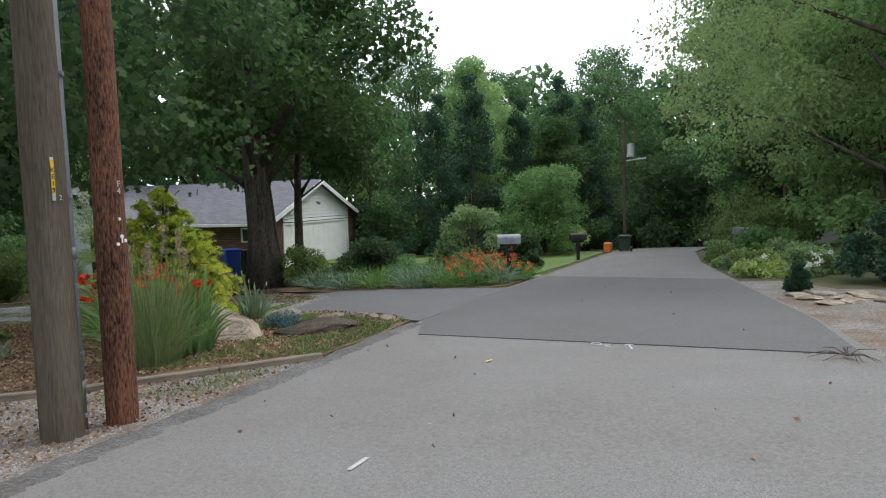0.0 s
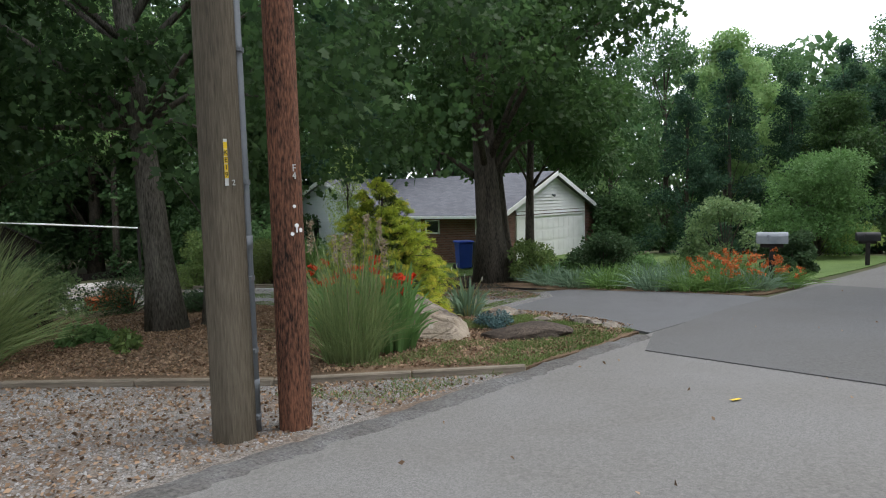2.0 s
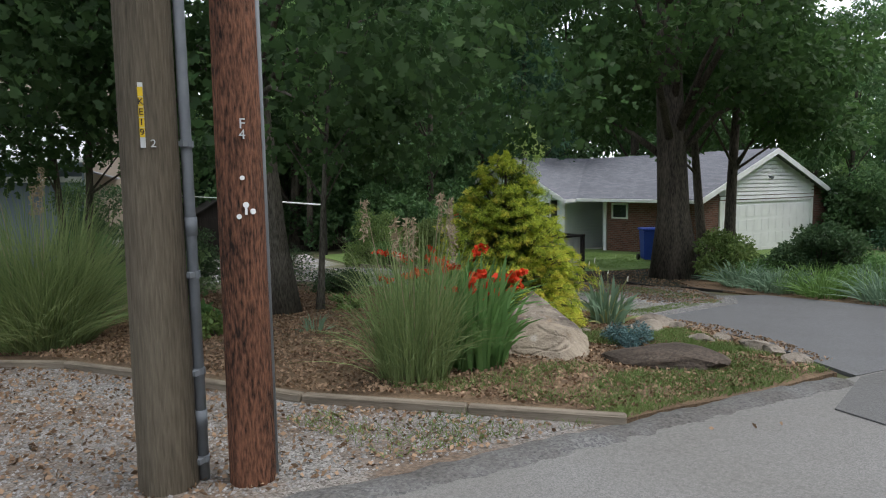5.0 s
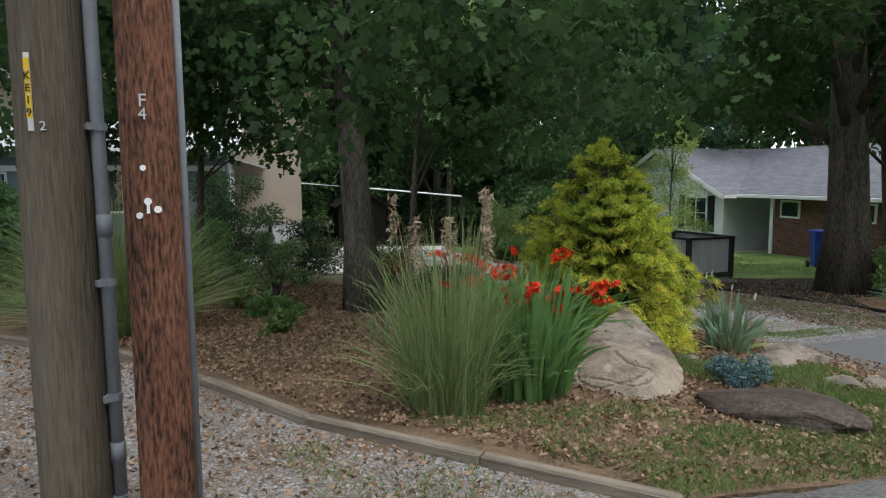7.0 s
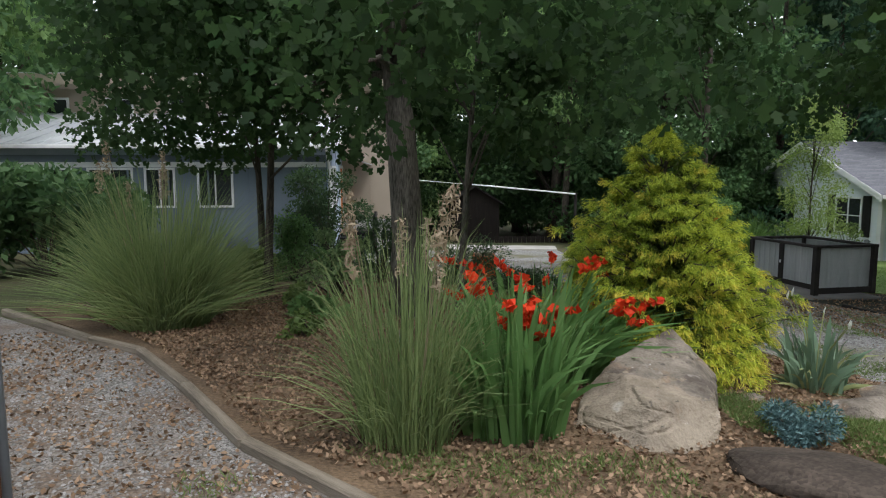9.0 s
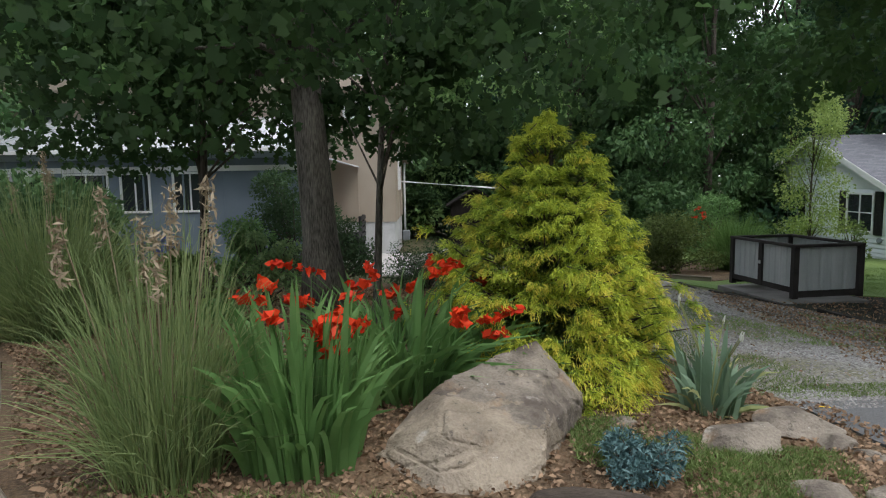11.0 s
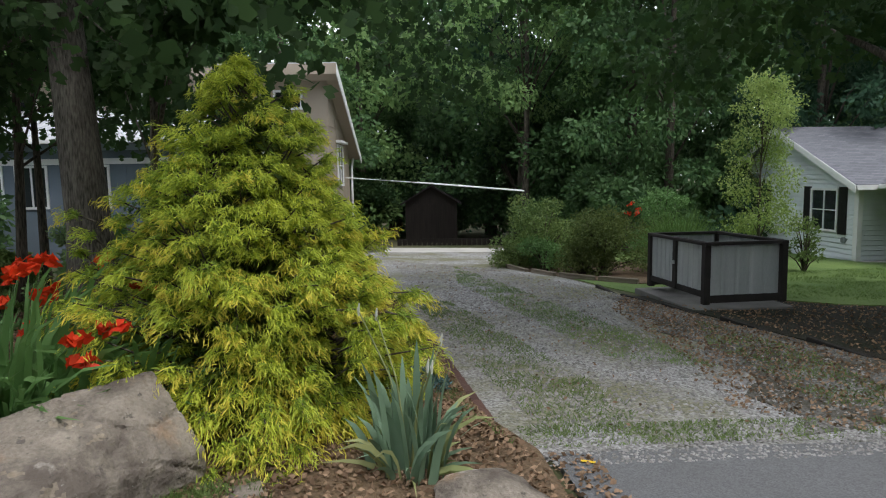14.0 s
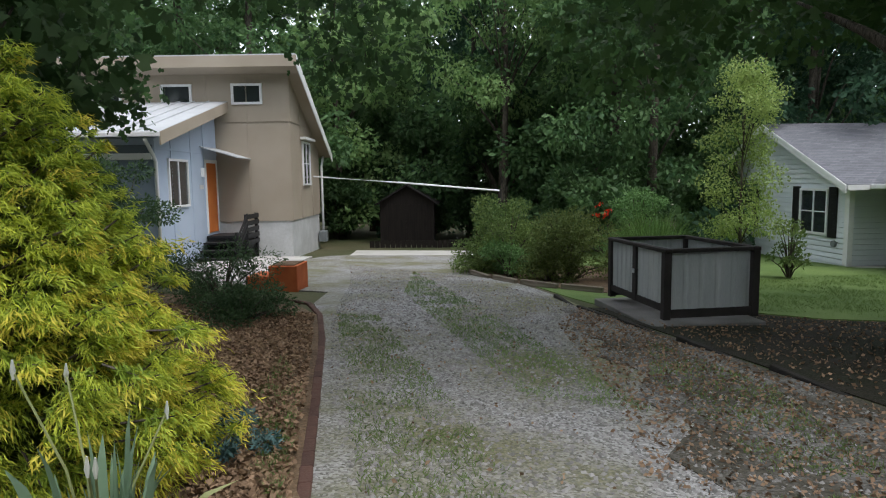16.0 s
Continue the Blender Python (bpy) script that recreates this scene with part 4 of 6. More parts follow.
for x in [-0.06 - 1.22 * i for i in range(1, 17)] + [-0.03]:
    part("batten", bx(x - 0.02, -0.02, 1.18, x + 0.02, -0.002, 5.6), M["tan"], HT)
for y in (0.03, 1.3, 3.1, 4.37):
    part("batten", bx(0.002, y - 0.02, 1.18, 0.02, y + 0.02, 5.5 - y * 0.49), M["tan"], HT)
part("band", bx(-22, -0.028, 4.2, 0.02, -0.002, 4.26), M["tan"], HT)
part("band", bx(0.002, 0.0, 4.2, 0.028, 2.6, 4.26), M["tan"], HT)
bm = bmesh.new()
roof_slab(bm, (-22.4, -0.65, 6.08), (0.4, -0.65, 6.08), (0.4, 5.0, 3.4), (-22.4, 5.0, 3.4), 0.1)
part("roof", bm, M["white_metal"], HT, "white metal shed roof")
part("fascia", bx(-22.4, -0.68, 5.72, 0.42, -0.65, 6.04), M["tan"], HT)
bm = bmesh.new()
prism(bm, [(-0.66, 6.06), (5.0, 3.38), (5.0, 3.12), (-0.66, 5.72)], 0.40, 0.43, axis="x")
part("rake_board", bm, M["white"], HT)
bm = bmesh.new()
prism(bm, [(-0.62, 5.97), (4.9, 3.35), (4.9, 3.27), (0.0, 5.62), (-0.62, 5.74)], -22.2, 0.39, axis="x")
part("soffit", bm, M["tan"], HT)
for i in range(9):
    x = -1.72 - 2.12 * i
    window("window", HT, x, x + 0.93, 4.72, 5.34, -0.02, 1, rail=False, frame_w=0.07)
HS = new("side_window")
HS.parent = HT
HS.matrix_parent_inverse.identity()
HS.matrix_local = pose(0, 0, 0, 0, 0, 90)
window("window", HS, 1.6, 2.75, 2.25, 3.7, -0.02, 2)
part("eave_trim", bx(1.4, -0.2, 3.75, 2.95, 0.0, 3.83), M["white"], HS)
part("downspout", tube(bmesh.new(), [(0.12, 4.75, 3.3), (0.1, 4.45, 2.9), (0.1, 4.45, 0.1)], 0.045, 8), M["white"], HT, smooth=True)
part("meter_box", bx(0.02, 3.9, 0.15, 0.3, 4.3, 0.55, bevel=0.02), M["mailgrey"], HT)
# wing
bm = bmesh.new()
prism(bm, [(-4.3, -0.4), (-0.01, -0.4), (-0.01, 4.55), (-4.3, 3.45)], -22, -2.27, axis="x")
part("wing_wall", bm, M["blue"], HT, "pale blue board walls")
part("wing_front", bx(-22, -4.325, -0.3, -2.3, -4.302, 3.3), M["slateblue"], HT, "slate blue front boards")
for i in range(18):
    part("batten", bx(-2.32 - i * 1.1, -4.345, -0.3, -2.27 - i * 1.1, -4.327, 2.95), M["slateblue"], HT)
for y in (-4.28, -3.35, -2.05, -1.1):
    part("batten", bx(-2.268, y - 0.02, -0.3, -2.25, y + 0.02, 3.4 + (y + 4.3) * 0.256), M["blue"], HT)
part("wing_band", bx(-2.268, -4.3, 3.2, -2.248, -0.02, 3.25), M["blue"], HT)
bm = bmesh.new()
roof_slab(bm, (-22.4, -4.85, 3.58), (-1.85, -4.85, 3.58), (-1.85, 0.0, 4.82), (-22.4, 0.0, 4.82), 0.05)
part("wing_roof", bm, M["white_metal"], HT, "white ribbed metal roof")
for i in range(46):
    x = -22.2 + i * 0.44
    bm = bmesh.new()
    prism(bm, [(-4.85, 3.585), (-0.02, 4.82), (-0.02, 4.85), (-4.85, 3.615)], x - 0.015, x + 0.015, axis="x")
    part("rib", bm, M["white_metal"], HT)
bm = bmesh.new()
prism(bm, [(-4.87, 3.56), (0.0, 4.8), (0.0, 4.5), (-4.87, 3.26)], -1.87, -1.84, axis="x")
part("rake_board", bm, M["tan"], HT)
part("wing_gutter", bx(-22.4, -4.95, 3.45, -1.85, -4.86, 3.56, bevel=0.01), M["white"], HT)
part("gutter_pipe", tube(bmesh.new(), [(-2.2, -4.9, 3.4), (-2.2, -4.5, 3.05), (-2.2, -4.38, 2.9), (-2.2, -4.38, 0.0)], 0.045, 8), M["white"], HT, smooth=True)
part("header", bx(-22, -4.37, 2.95, -2.3, -4.327, 3.1), M["white"], HT)
for xa, xb in ((-7.35, -6.5), (-8.9, -7.65), (-10.7, -9.25), (-12.6, -11.2), (-14.4, -13.0), (-5.9, -4.9)):
    window("window", HT, xa, xb, 1.82, 2.94, -4.327, 2, rail=False)
WS = new("wing_side")
WS.parent = HT
WS.matrix_local = pose(-2.27, 0, 0, 0, 0, 90)
window("window", WS, -3.6, -2.35, 1.75, 3.0, -0.02, 2, rail=False)
dr = part("entrance_door", bx(-1.0, -0.03, 0.92, -0.2, -0.004, 2.95), M["doororange"], WS, "orange entrance door")
fr = bmesh.new()
box(fr, -1.1, -0.045, 0.9, -1.005, 0.0, 3.05)
box(fr, -0.195, -0.045, 0.9, -0.1, 0.0, 3.05)
box(fr, -1.005, -0.045, 2.955, -0.195, 0.0, 3.05)
part("door_frame", fr, M["white"], WS)
bm = bmesh.new()
roof_slab(bm, (-1.35, -1.05, 3.1), (0.0, -1.05, 3.1), (0.0, 0.0, 3.42), (-1.35, 0.0, 3.42), 0.03)
part("awning", bm, M["white_metal"], WS, "small white metal awning")
part("porch_light", bx(-1.35, -0.08, 2.55, -1.22, 0.0, 2.8, bevel=0.01), M["white"], WS)
part("house_number", bx(-1.5, -0.012, 2.2, -1.2, -0.002, 2.32), M["plate"], WS)

steps = thing("entrance_steps", HT.matrix_world @ pose(-2.25, -1.2, 0), "black-painted wooden entrance steps with slatted rail", "steps")
part("landing", bx(0.0, 0.0, 0.76, 1.1, 1.15, 0.84, bevel=0.008), M["black"], steps)
for i, z in enumerate((0.22, 0.42, 0.62)):
    part("tread", bx(0.0, -0.9 + i * 0.3, z, 1.1, -0.58 + i * 0.3, z + 0.05, bevel=0.006), M["black"], steps)
    part("riser", bx(0.0, -0.6 + i * 0.3, z - 0.16, 1.1, -0.58 + i * 0.3, z), M["black"], steps)
part("skirt", bx(0.02, 0.02, 0.0, 1.08, 1.1, 0.76), M["black"], steps)
for y in (-0.85, 0.05, 1.1):
    part("rail_post", bx(1.1, y - 0.04, 0.0, 1.18, y + 0.04, 1.45 if y > 0 else 1.0), M["black"], steps)
for k in range(5):
    part("rail_slat", bx(1.18, 0.0, 0.55 + k * 0.19, 1.21, 1.15, 0.68 + k * 0.19), M["black"], steps)
for k in range(3):
    bm = bmesh.new()
    prism(bm, [(-0.9, 0.45 + k * 0.18), (0.02, 1.02 + k * 0.18), (0.02, 1.12 + k * 0.18), (-0.9, 0.55 + k * 0.18)], 1.18, 1.21, axis="x")
    part("rail_slat", bm, M["black"], steps)

pl = thing("stepped_planter", pose(-8.35, 15.1, g(-8.35, 15.1) + 0.02, 0, 0, 46), "orange terracotta-coloured stepped block planter", "planter")
part("high_block", bx(0.0, -0.35, -0.05, 0.52, 0.35, 0.46, bevel=0.012), M["orange"], pl)
part("low_block", bx(-0.42, -0.35, -0.05, 0.0, 0.35, 0.27, bevel=0.012), M["orange"], pl)
part("soil", bx(0.05, -0.3, 0.42, 0.47, 0.3, 0.475), M["mulch"], pl)

# near-black boards carry the tree shade in their colour
sh = thing("garden_shed", pose(-18.4, 25.8, g(-18.4, 25.8), 0, 0, 49), "brown wooden garden shed, tree shade in its dark colour", "shed")
bm = bmesh.new()
prism(bm, [(-1.1, -0.2), (1.1, -0.2), (1.1, 1.75), (0, 2.4), (-1.1, 1.75)], 0, 2.2)
part("wall", bm, M["shed"], sh)
bm = bmesh.new()
roof_slab(bm, (-1.3, -0.2, 1.68), (0, -0.2, 2.48), (0, 2.4, 2.48), (-1.3, 2.4, 1.68), 0.06)
roof_slab(bm, (0, -0.2, 2.48), (1.3, -0.2, 1.68), (1.3, 2.4, 1.68), (0, 2.4, 2.48), 0.06)
part("roof", bm, M["dark"], sh)
for x in (-0.8, 0.02):
    part("door", bx(x, -0.03, 0.1, x + 0.76, 0.0, 1.65), M["shed"], sh)
# fence shares the shed's boards, shade included in the colour
fn = thing("board_fence", pose(-16.5, 25.3, g(-16.5, 25.3), 0, 0, 49), "low board fence behind the slab, tree shade in its colour", "fence")
for i in range(46):
    part("board", bx(-2.2 + i * 0.2, 0, 0.0, -2.02 + i * 0.2, 0.025, 0.28), M["shed"], fn)
lw = thing("shade_line", pose(0, 0, 0), "taut white line from the house to a dark post", "line")
part("line", tube(bmesh.new(), [(-17.9, 21.3, 1.27), (-15.2, 23.3, 1.0), (-12.6, 25.3, 0.7)], 0.03, 8), M["white"], lw)
part("post", bx(-12.65, 25.28, g(-12.6, 25.3), -12.57, 25.36, 0.75), M["dark"], lw)


# ---- slatted metal bin enclosure ----
def pen():
    cx, cy = -2.21, 18.43
    root = thing("bin_enclosure", pose(-1.81, 17.42, g(-1.8, 17.4) + 0.08, 0, 0, 147.6), "black-framed open-top enclosure with grey corrugated metal panels", "enclosure")
    W, D, H = 1.76, 1.24, 0.93
    for x in (0, W):
        for y in (0, -D):
            part("post", bx(x - 0.05, y - 0.05, 0, x + 0.05, y + 0.05, H - 0.05, bevel=0.006), M["dark"], root)
    for y in (0, -D):
        part("top_rail", bx(-0.06, y - 0.05, H - 0.05, W + 0.06, y + 0.05, H, bevel=0.006), M["dark"], root)
        part("bottom_rail", bx(0.05, y - 0.03, 0.1, W - 0.05, y + 0.03, 0.19), M["dark"], root)
    for x in (0, W):
        part("top_rail", bx(x - 0.05, -D + 0.05, H - 0.05, x + 0.05, -0.05, H), M["dark"], root)
        part("bottom_rail", bx(x - 0.03, -D + 0.05, 0.02, x + 0.03, -0.05, 0.13), M["dark"], root)
    part("mid_post", bx(W / 2 - 0.05, -0.05, 0.1, W / 2 + 0.05, 0.045, H - 0.05), M["dark"], root)
    part("latch", bx(W / 2 - 0.03, 0.045, 0.5, W / 2 + 0.01, 0.07, 0.56, bevel=0.006), M["steel"], root)

    def corrugated(x0, x1, y, z0, z1, axis):
        n = 40
        verts, faces = [], []
        for i in range(n + 1):
            a = x0 + (x1 - x0) * i / n
            o = 0.012 if (i // 2) % 4 == 0 else 0.0
            for z in (z0, z1):
                verts.append((a, y + o, z) if axis == "x" else (y + o, a, z))
        for i in range(n):
            faces.append((2 * i, 2 * i + 2, 2 * i + 3, 2 * i + 1))
        rawpart("panel", verts, faces, M["corrug"], root)
    corrugated(0.06, W / 2 - 0.06, 0.0, 0.19, H - 0.06, "x")
    corrugated(W / 2 + 0.06, W - 0.06, 0.0, 0.19, H - 0.06, "x")
    corrugated(0.06, W - 0.06, -D, 0.19, H - 0.06, "x")
    corrugated(-D + 0.06, -0.06, 0.0, 0.13, H - 0.06, "y")
    corrugated(-D + 0.06, -0.06, W, 0.13, H - 0.06, "y")
    return root


pen()


def wheelie_bin(x, y, rz, m, label, w=0.55, h=1.05, group=""):
    r = thing("wheelie_bin", pose(x, y, g(x, y) + 0.02, 0, 0, rz), label, "bin", group)
    bm = bx(-w / 2, -w / 2, 0.06, w / 2, w / 2, h - 0.08, bevel=0.03)
    for v in bm.verts:
        k = 0.8 + 0.2 * (v.co.z / h)
        v.co.x *= k
        v.co.y *= k
    part("body", bm, m, r)
    part("lid", bx(-w / 2 - 0.03, -w / 2 - 0.04, h - 0.08, w / 2 + 0.03, w / 2 + 0.05, h, bevel=0.025), m, r)
    part("handle", tube(bmesh.new(), [(-w / 2, w / 2 + 0.08, h - 0.06), (w / 2, w / 2 + 0.08, h - 0.06)], 0.015, 6), M["blackbin"], r)
    for s in (-1, 1):
        part("wheel", tube(bmesh.new(), [(s * w / 2 - 0.03, w / 2, 0.1), (s * w / 2 + 0.03, w / 2, 0.1)], 0.1, 12), M["blackbin"], r)
    return r


wheelie_bin(0.35, 23.1, 20, M["bluebin"], "blue plastic wheelie bin beside the brick wall")
wheelie_bin(0.95, 23.5, 20, M["blackbin"], "black plastic wheelie bin beside the blue one", 0.5, 0.98)
wheelie_bin(14.4, 19.3, -45, M["greenbin"], "dark green wheelie bin at the lane edge", 0.4, 0.64)
cr = thing("orange_crate", pose(13.95, 19.75, g(14, 19.7) + 0.02, 0, 0, -45), "small orange plastic crate by the green bin", "crate")
part("body", bx(-0.15, -0.14, 0, 0.15, 0.14, 0.38, bevel=0.03), M["doororange"], cr)


# ---- letterboxes ----
def mailbox(x, y, rz, m, label, h=1.05):
    r = thing("mailbox", pose(x, y, g(x, y) + 0.01, 0, 0, rz), label, "mailbox", "mailboxes")
    part("post", bx(-0.05, -0.05, -0.1, 0.05, 0.05, h - 0.1, bevel=0.006), M["dark"], r)
    part("arm", bx(-0.04, -0.22, h - 0.12, 0.04, 0.2, h - 0.04), M["dark"], r)
    bm = bmesh.new()
    prof = [(-0.1, 0)] + [(-0.1 * math.cos(a), 0.13 + 0.1 * math.sin(a)) for a in [math.pi * k / 10 for k in range(11)]] + [(0.1, 0)]
    prism(bm, prof, -0.28, 0.28)
    b = part("body", bm, m, r)
    b.location.z = h - 0.04
    f = part("door", bx(-0.095, -0.295, h - 0.03, 0.095, -0.282, h + 0.17, bevel=0.005), m, r)
    part("flag", bx(0.102, -0.1, h + 0.02, 0.112, -0.06, h + 0.14), m, r)
    return r


mailbox(6.5, 13.0, -112, M["mailgrey"], "grey metal letterbox on a dark wooden post", 0.95)
mailbox(15.6, 14.8, 60, M["mailgrey"], "grey metal letterbox on a post across the lane", 0.6)
mailbox(11.3, 17.6, -112, M["blackbin"], "black letterbox on a post farther along the lane", 0.72)

# line painted on the road and chalk marks
mk = thing("road_marking", pose(0, 0, 0), "white sprayed survey marks on the asphalt", "marking")
writing("O/L", 0.17, M["paint"], "letters", mk, pose(3.66, 4.84, g(3.66, 4.84) + 0.036, 0, 0, -62))
bm = bmesh.new()
for a, b, w in (((3.77, 4.44), (3.9, 4.68), 0.022), ((3.9, 4.68), (3.83, 4.65), 0.022), ((3.9, 4.68), (3.91, 4.6), 0.022), ((0.35, 2.56), (0.5, 2.71), 0.035)):
    d = Vector((b[0] - a[0], b[1] - a[1], 0)).normalized()
    nrm = Vector((-d.y, d.x, 0)) * w / 2
    q = [Vector((*a, 0)) - nrm, Vector((*b, 0)) - nrm, Vector((*b, 0)) + nrm, Vector((*a, 0)) + nrm]
    bm.faces.new([bm.verts.new((v.x, v.y, g(v.x, v.y) + 0.037)) for v in q])
part("arrow", bm, M["paint"], mk)
bm = bmesh.new()
for a, b, w in (((0.74, 11.13), (0.81, 11.17), 0.03), ((2.24, 4.8), (2.33, 4.84), 0.035)):
    d = Vector((b[0] - a[0], b[1] - a[1], 0)).normalized()
    nrm = Vector((-d.y, d.x, 0)) * w / 2
    q = [Vector((*a, 0)) - nrm, Vector((*b, 0)) - nrm, Vector((*b, 0)) + nrm, Vector((*a, 0)) + nrm]
    bm.faces.new([bm.verts.new((v.x, v.y, g(v.x, v.y) + 0.044)) for v in q])
part("yellow_mark", bm, M["yellow"], mk)


# ---- rocks ----
def boulder(name, m, mw, size, label, seed, cuts=14, group=""):
    bm = bmesh.new()
    bmesh.ops.create_icosphere(bm, subdivisions=4, radius=1)
    rnd = random.Random(seed)
    for _ in range(cuts):
        d = Vector((rnd.gauss(0, 1), rnd.gauss(0, 1), rnd.gauss(0, 0.8))).normalized()
        k = rnd.uniform(0.62, 0.88)
        for v in bm.verts:
            o = v.co.dot(d) - k
            if o > 0:
                v.co -= d * o
    for v in bm.verts:
        v.co += v.co.normalized() * (noise.noise(v.co * 2.3 + Vector((seed, 0, 0))) * 0.07 + noise.noise(v.co * 7 + Vector((seed, 3, 0))) * 0.025)
        v.co = Vector((v.co.x * size[0], v.co.y * size[1], v.co.z * size[2]))
    ob = part(name, bm, m)
    ob.matrix_world = mw
    return tagged(ob, label, "rock", group)


def main_rock():
    """Angular boulder: a high back slab leaning over a broken front, grown into one stone."""
    back = [(-0.35, 0.87, 0.5), (-0.02, 0.99, 0.15), (-0.04, 1.0, -0.14), (-0.4, 0.01, 0.38), (0.0, -0.16, 0.29), (0.33, 0.17, 0.23), (0.36, 0.2, -0.14), (-0.55, 0.2, -0.12), (-0.62, 0.9, -0.12), (-0.5, 0.5, 0.34)]
    front = [(-0.3, -0.62, 0.07), (-0.34, -0.5, -0.15), (0.16, -0.42, 0.33), (0.3, -0.78, -0.14), (0.43, 0.05, 0.16), (0.55, -0.45, -0.14), (0.46, 0.02, -0.14), (0.34, 0.16, 0.23), (-0.02, 0.0, 0.3), (-0.38, -0.02, 0.37), (-0.5, 0.0, -0.12), (0.3, 0.22, -0.14), (-0.44, -0.25, 0.2), (-0.1, -0.72, -0.15)]
    bm = bmesh.new()
    for hull in (back, front):
        vs = [bm.verts.new(p) for p in hull]
        bmesh.ops.convex_hull(bm, input=vs)
    tmp = bpy.data.objects.new("boulder_form", finish("boulder_form", bm, None))
    scene.collection.objects.link(tmp)
    rm = tmp.modifiers.new("grow", "REMESH")
    rm.mode, rm.voxel_size = "VOXEL", 0.017
    sm = tmp.modifiers.new("wear", "SMOOTH")
    sm.factor, sm.iterations = 0.5, 1
    me = bpy.data.meshes.new_from_object(tmp.evaluated_get(bpy.context.evaluated_depsgraph_get()))
    bpy.data.objects.remove(tmp)
    me.name = "boulder"
    for v in me.vertices:
        c = v.co.copy()
        n = v.normal.copy()
        bed = abs(noise.noise(Vector((c.x * 1.6, c.y * 1.6, c.z * 6.5)) + Vector((4, 1, 7))))
        crack = abs(noise.noise(c * 1.9 + Vector((9, 2, 5))))
        v.co = c + n * (noise.noise(c * 3.2) * 0.012 + noise.noise(c * 8) * 0.009 + noise.noise(c * 24) * 0.006 - 0.014 * max(0, 0.1 - bed) / 0.1 - 0.014 * max(0, 0.045 - crack) / 0.045)
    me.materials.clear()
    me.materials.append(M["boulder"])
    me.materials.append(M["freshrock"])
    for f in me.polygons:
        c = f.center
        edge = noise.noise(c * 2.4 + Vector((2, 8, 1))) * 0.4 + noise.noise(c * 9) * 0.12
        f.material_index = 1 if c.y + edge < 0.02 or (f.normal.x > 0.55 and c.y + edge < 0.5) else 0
    ob = new("boulder", me)
    ob.matrix_world = pose(-0.17, 8.42, g(-0.17, 8.4) + 0.05)
    return tagged(ob, "large angular buff and grey sandstone boulder in the bed", "rock", "bed rocks")


main_rock()
fl = boulder("flagstone", M["rockdark"], pose(0.98, 8.1, g(0.98, 8.1) + 0.11, 6, -4, -24), (0.62, 0.36, 0.12), "flat dark brown slab of rock on the grass", 4, 10, "bed rocks")
for x, y, s, sd in ((0.08, 9.5, 0.17, 13), (1.37, 9.35, 0.2, 14), (1.14, 10.24, 0.17, 15), (1.62, 9.55, 0.17, 17), (1.9, 9.2, 0.2, 18), (2.2, 8.5, 0.2, 19), (2.05, 8.95, 0.16, 21), (1.35, 10.2, 0.12, 22)):
    boulder("stone", M["boulder"], pose(x, y, g(x, y) + 0.04 + s * 0.12, 0, 0, sd * 40), (s * 0.85, s * 0.65, s * 0.4), "buff sandstone lump edging the bed", sd, 10, "bed stones")
for x, y, s, turn, sd in ((0.76, 9.66, (0.36, 0.24, 0.13), 70, 11), (0.84, 10.32, (0.33, 0.2, 0.11), 35, 12)):
    boulder("stone", M["boulder"], pose(x, y, g(x, y) + 0.09, 4, -3, turn), s, "flat-topped buff and grey sandstone by the iris", sd, 12, "bed stones")
for i in range(9):
    x, y = 7.75 + (i % 3) * 0.33 + 0.22 * (i // 3), 5.35 - (i % 3) * 0.2 + (i // 3) * 0.42 + 0.1 * (i % 2)
    boulder("flat_stone", M["freshrock"], pose(x, y, g(x, y) + 0.035, 0, 0, i * 50), (0.23, 0.17, 0.04), "pale flat stepping stone across the lane", 40 + i, 8, "pale flat stones")


# ---- bed plants ----
def clump(name, x, y, n, h, spread, width, m, label, category, rad=0.15, seed=0, sag=0.5, lift=0.05, up=1.0, split=False):
    random.seed(seed)
    root = thing(name, pose(x, y, g(x, y) + lift), label, category)
    base, tips = [], []
    for _ in range(n):
        a, r = random.random() * math.tau, rad * math.sqrt(random.random())
        b = (math.cos(a) * r, math.sin(a) * r, 0)
        a2 = a + random.gauss(0, 0.5)
        rr = spread * random.random() ** 0.7
        base.append(b)
        low = 1.0
        if random.random() < 0.3 and not split:
            rr, low = rr * 1.45, 0.62
        tips.append((b[0] + math.cos(a2) * rr, b[1] + math.sin(a2) * rr, h * random.uniform(0.5, 1.0) * (1 - 0.4 * min(rr / spread, 1) ** 2) * up * low))
    blades("leaf" if split else "leaves", base, tips, width, m, root, 4, sag, split)
    return root, base, tips


def plumes(root, n, h, spread, m, seed):
    random.seed(seed)
    for _ in range(n):
        a, r = random.random() * math.tau, spread * random.random()
        t = Vector((math.cos(a) * r, math.sin(a) * r, h * random.uniform(0.8, 1.05)))
        bm = tube(bmesh.new(), [(t.x * 0.2, t.y * 0.2, 0), (t.x * 0.7, t.y * 0.7, t.z * 0.6), t], [0.005, 0.004, 0.003], 4)
        st = part("stalk", bm, L["plume"], root)
        c = np.array([tuple(t + Vector((random.gauss(0, 0.018), random.gauss(0, 0.018), -random.random() * 0.34))) for _ in range(95)])
        leaves("plume", c, 0.06, L["plume"], root, droop=-0.4, aspect=0.22)


r1, _, _ = clump("ornamental_grass", -1.05, 6.85, 900, 1.6, 0.62, 0.009, L["grass"], "tall arching green ornamental grass", "grass", 0.29, 1, 0.85)
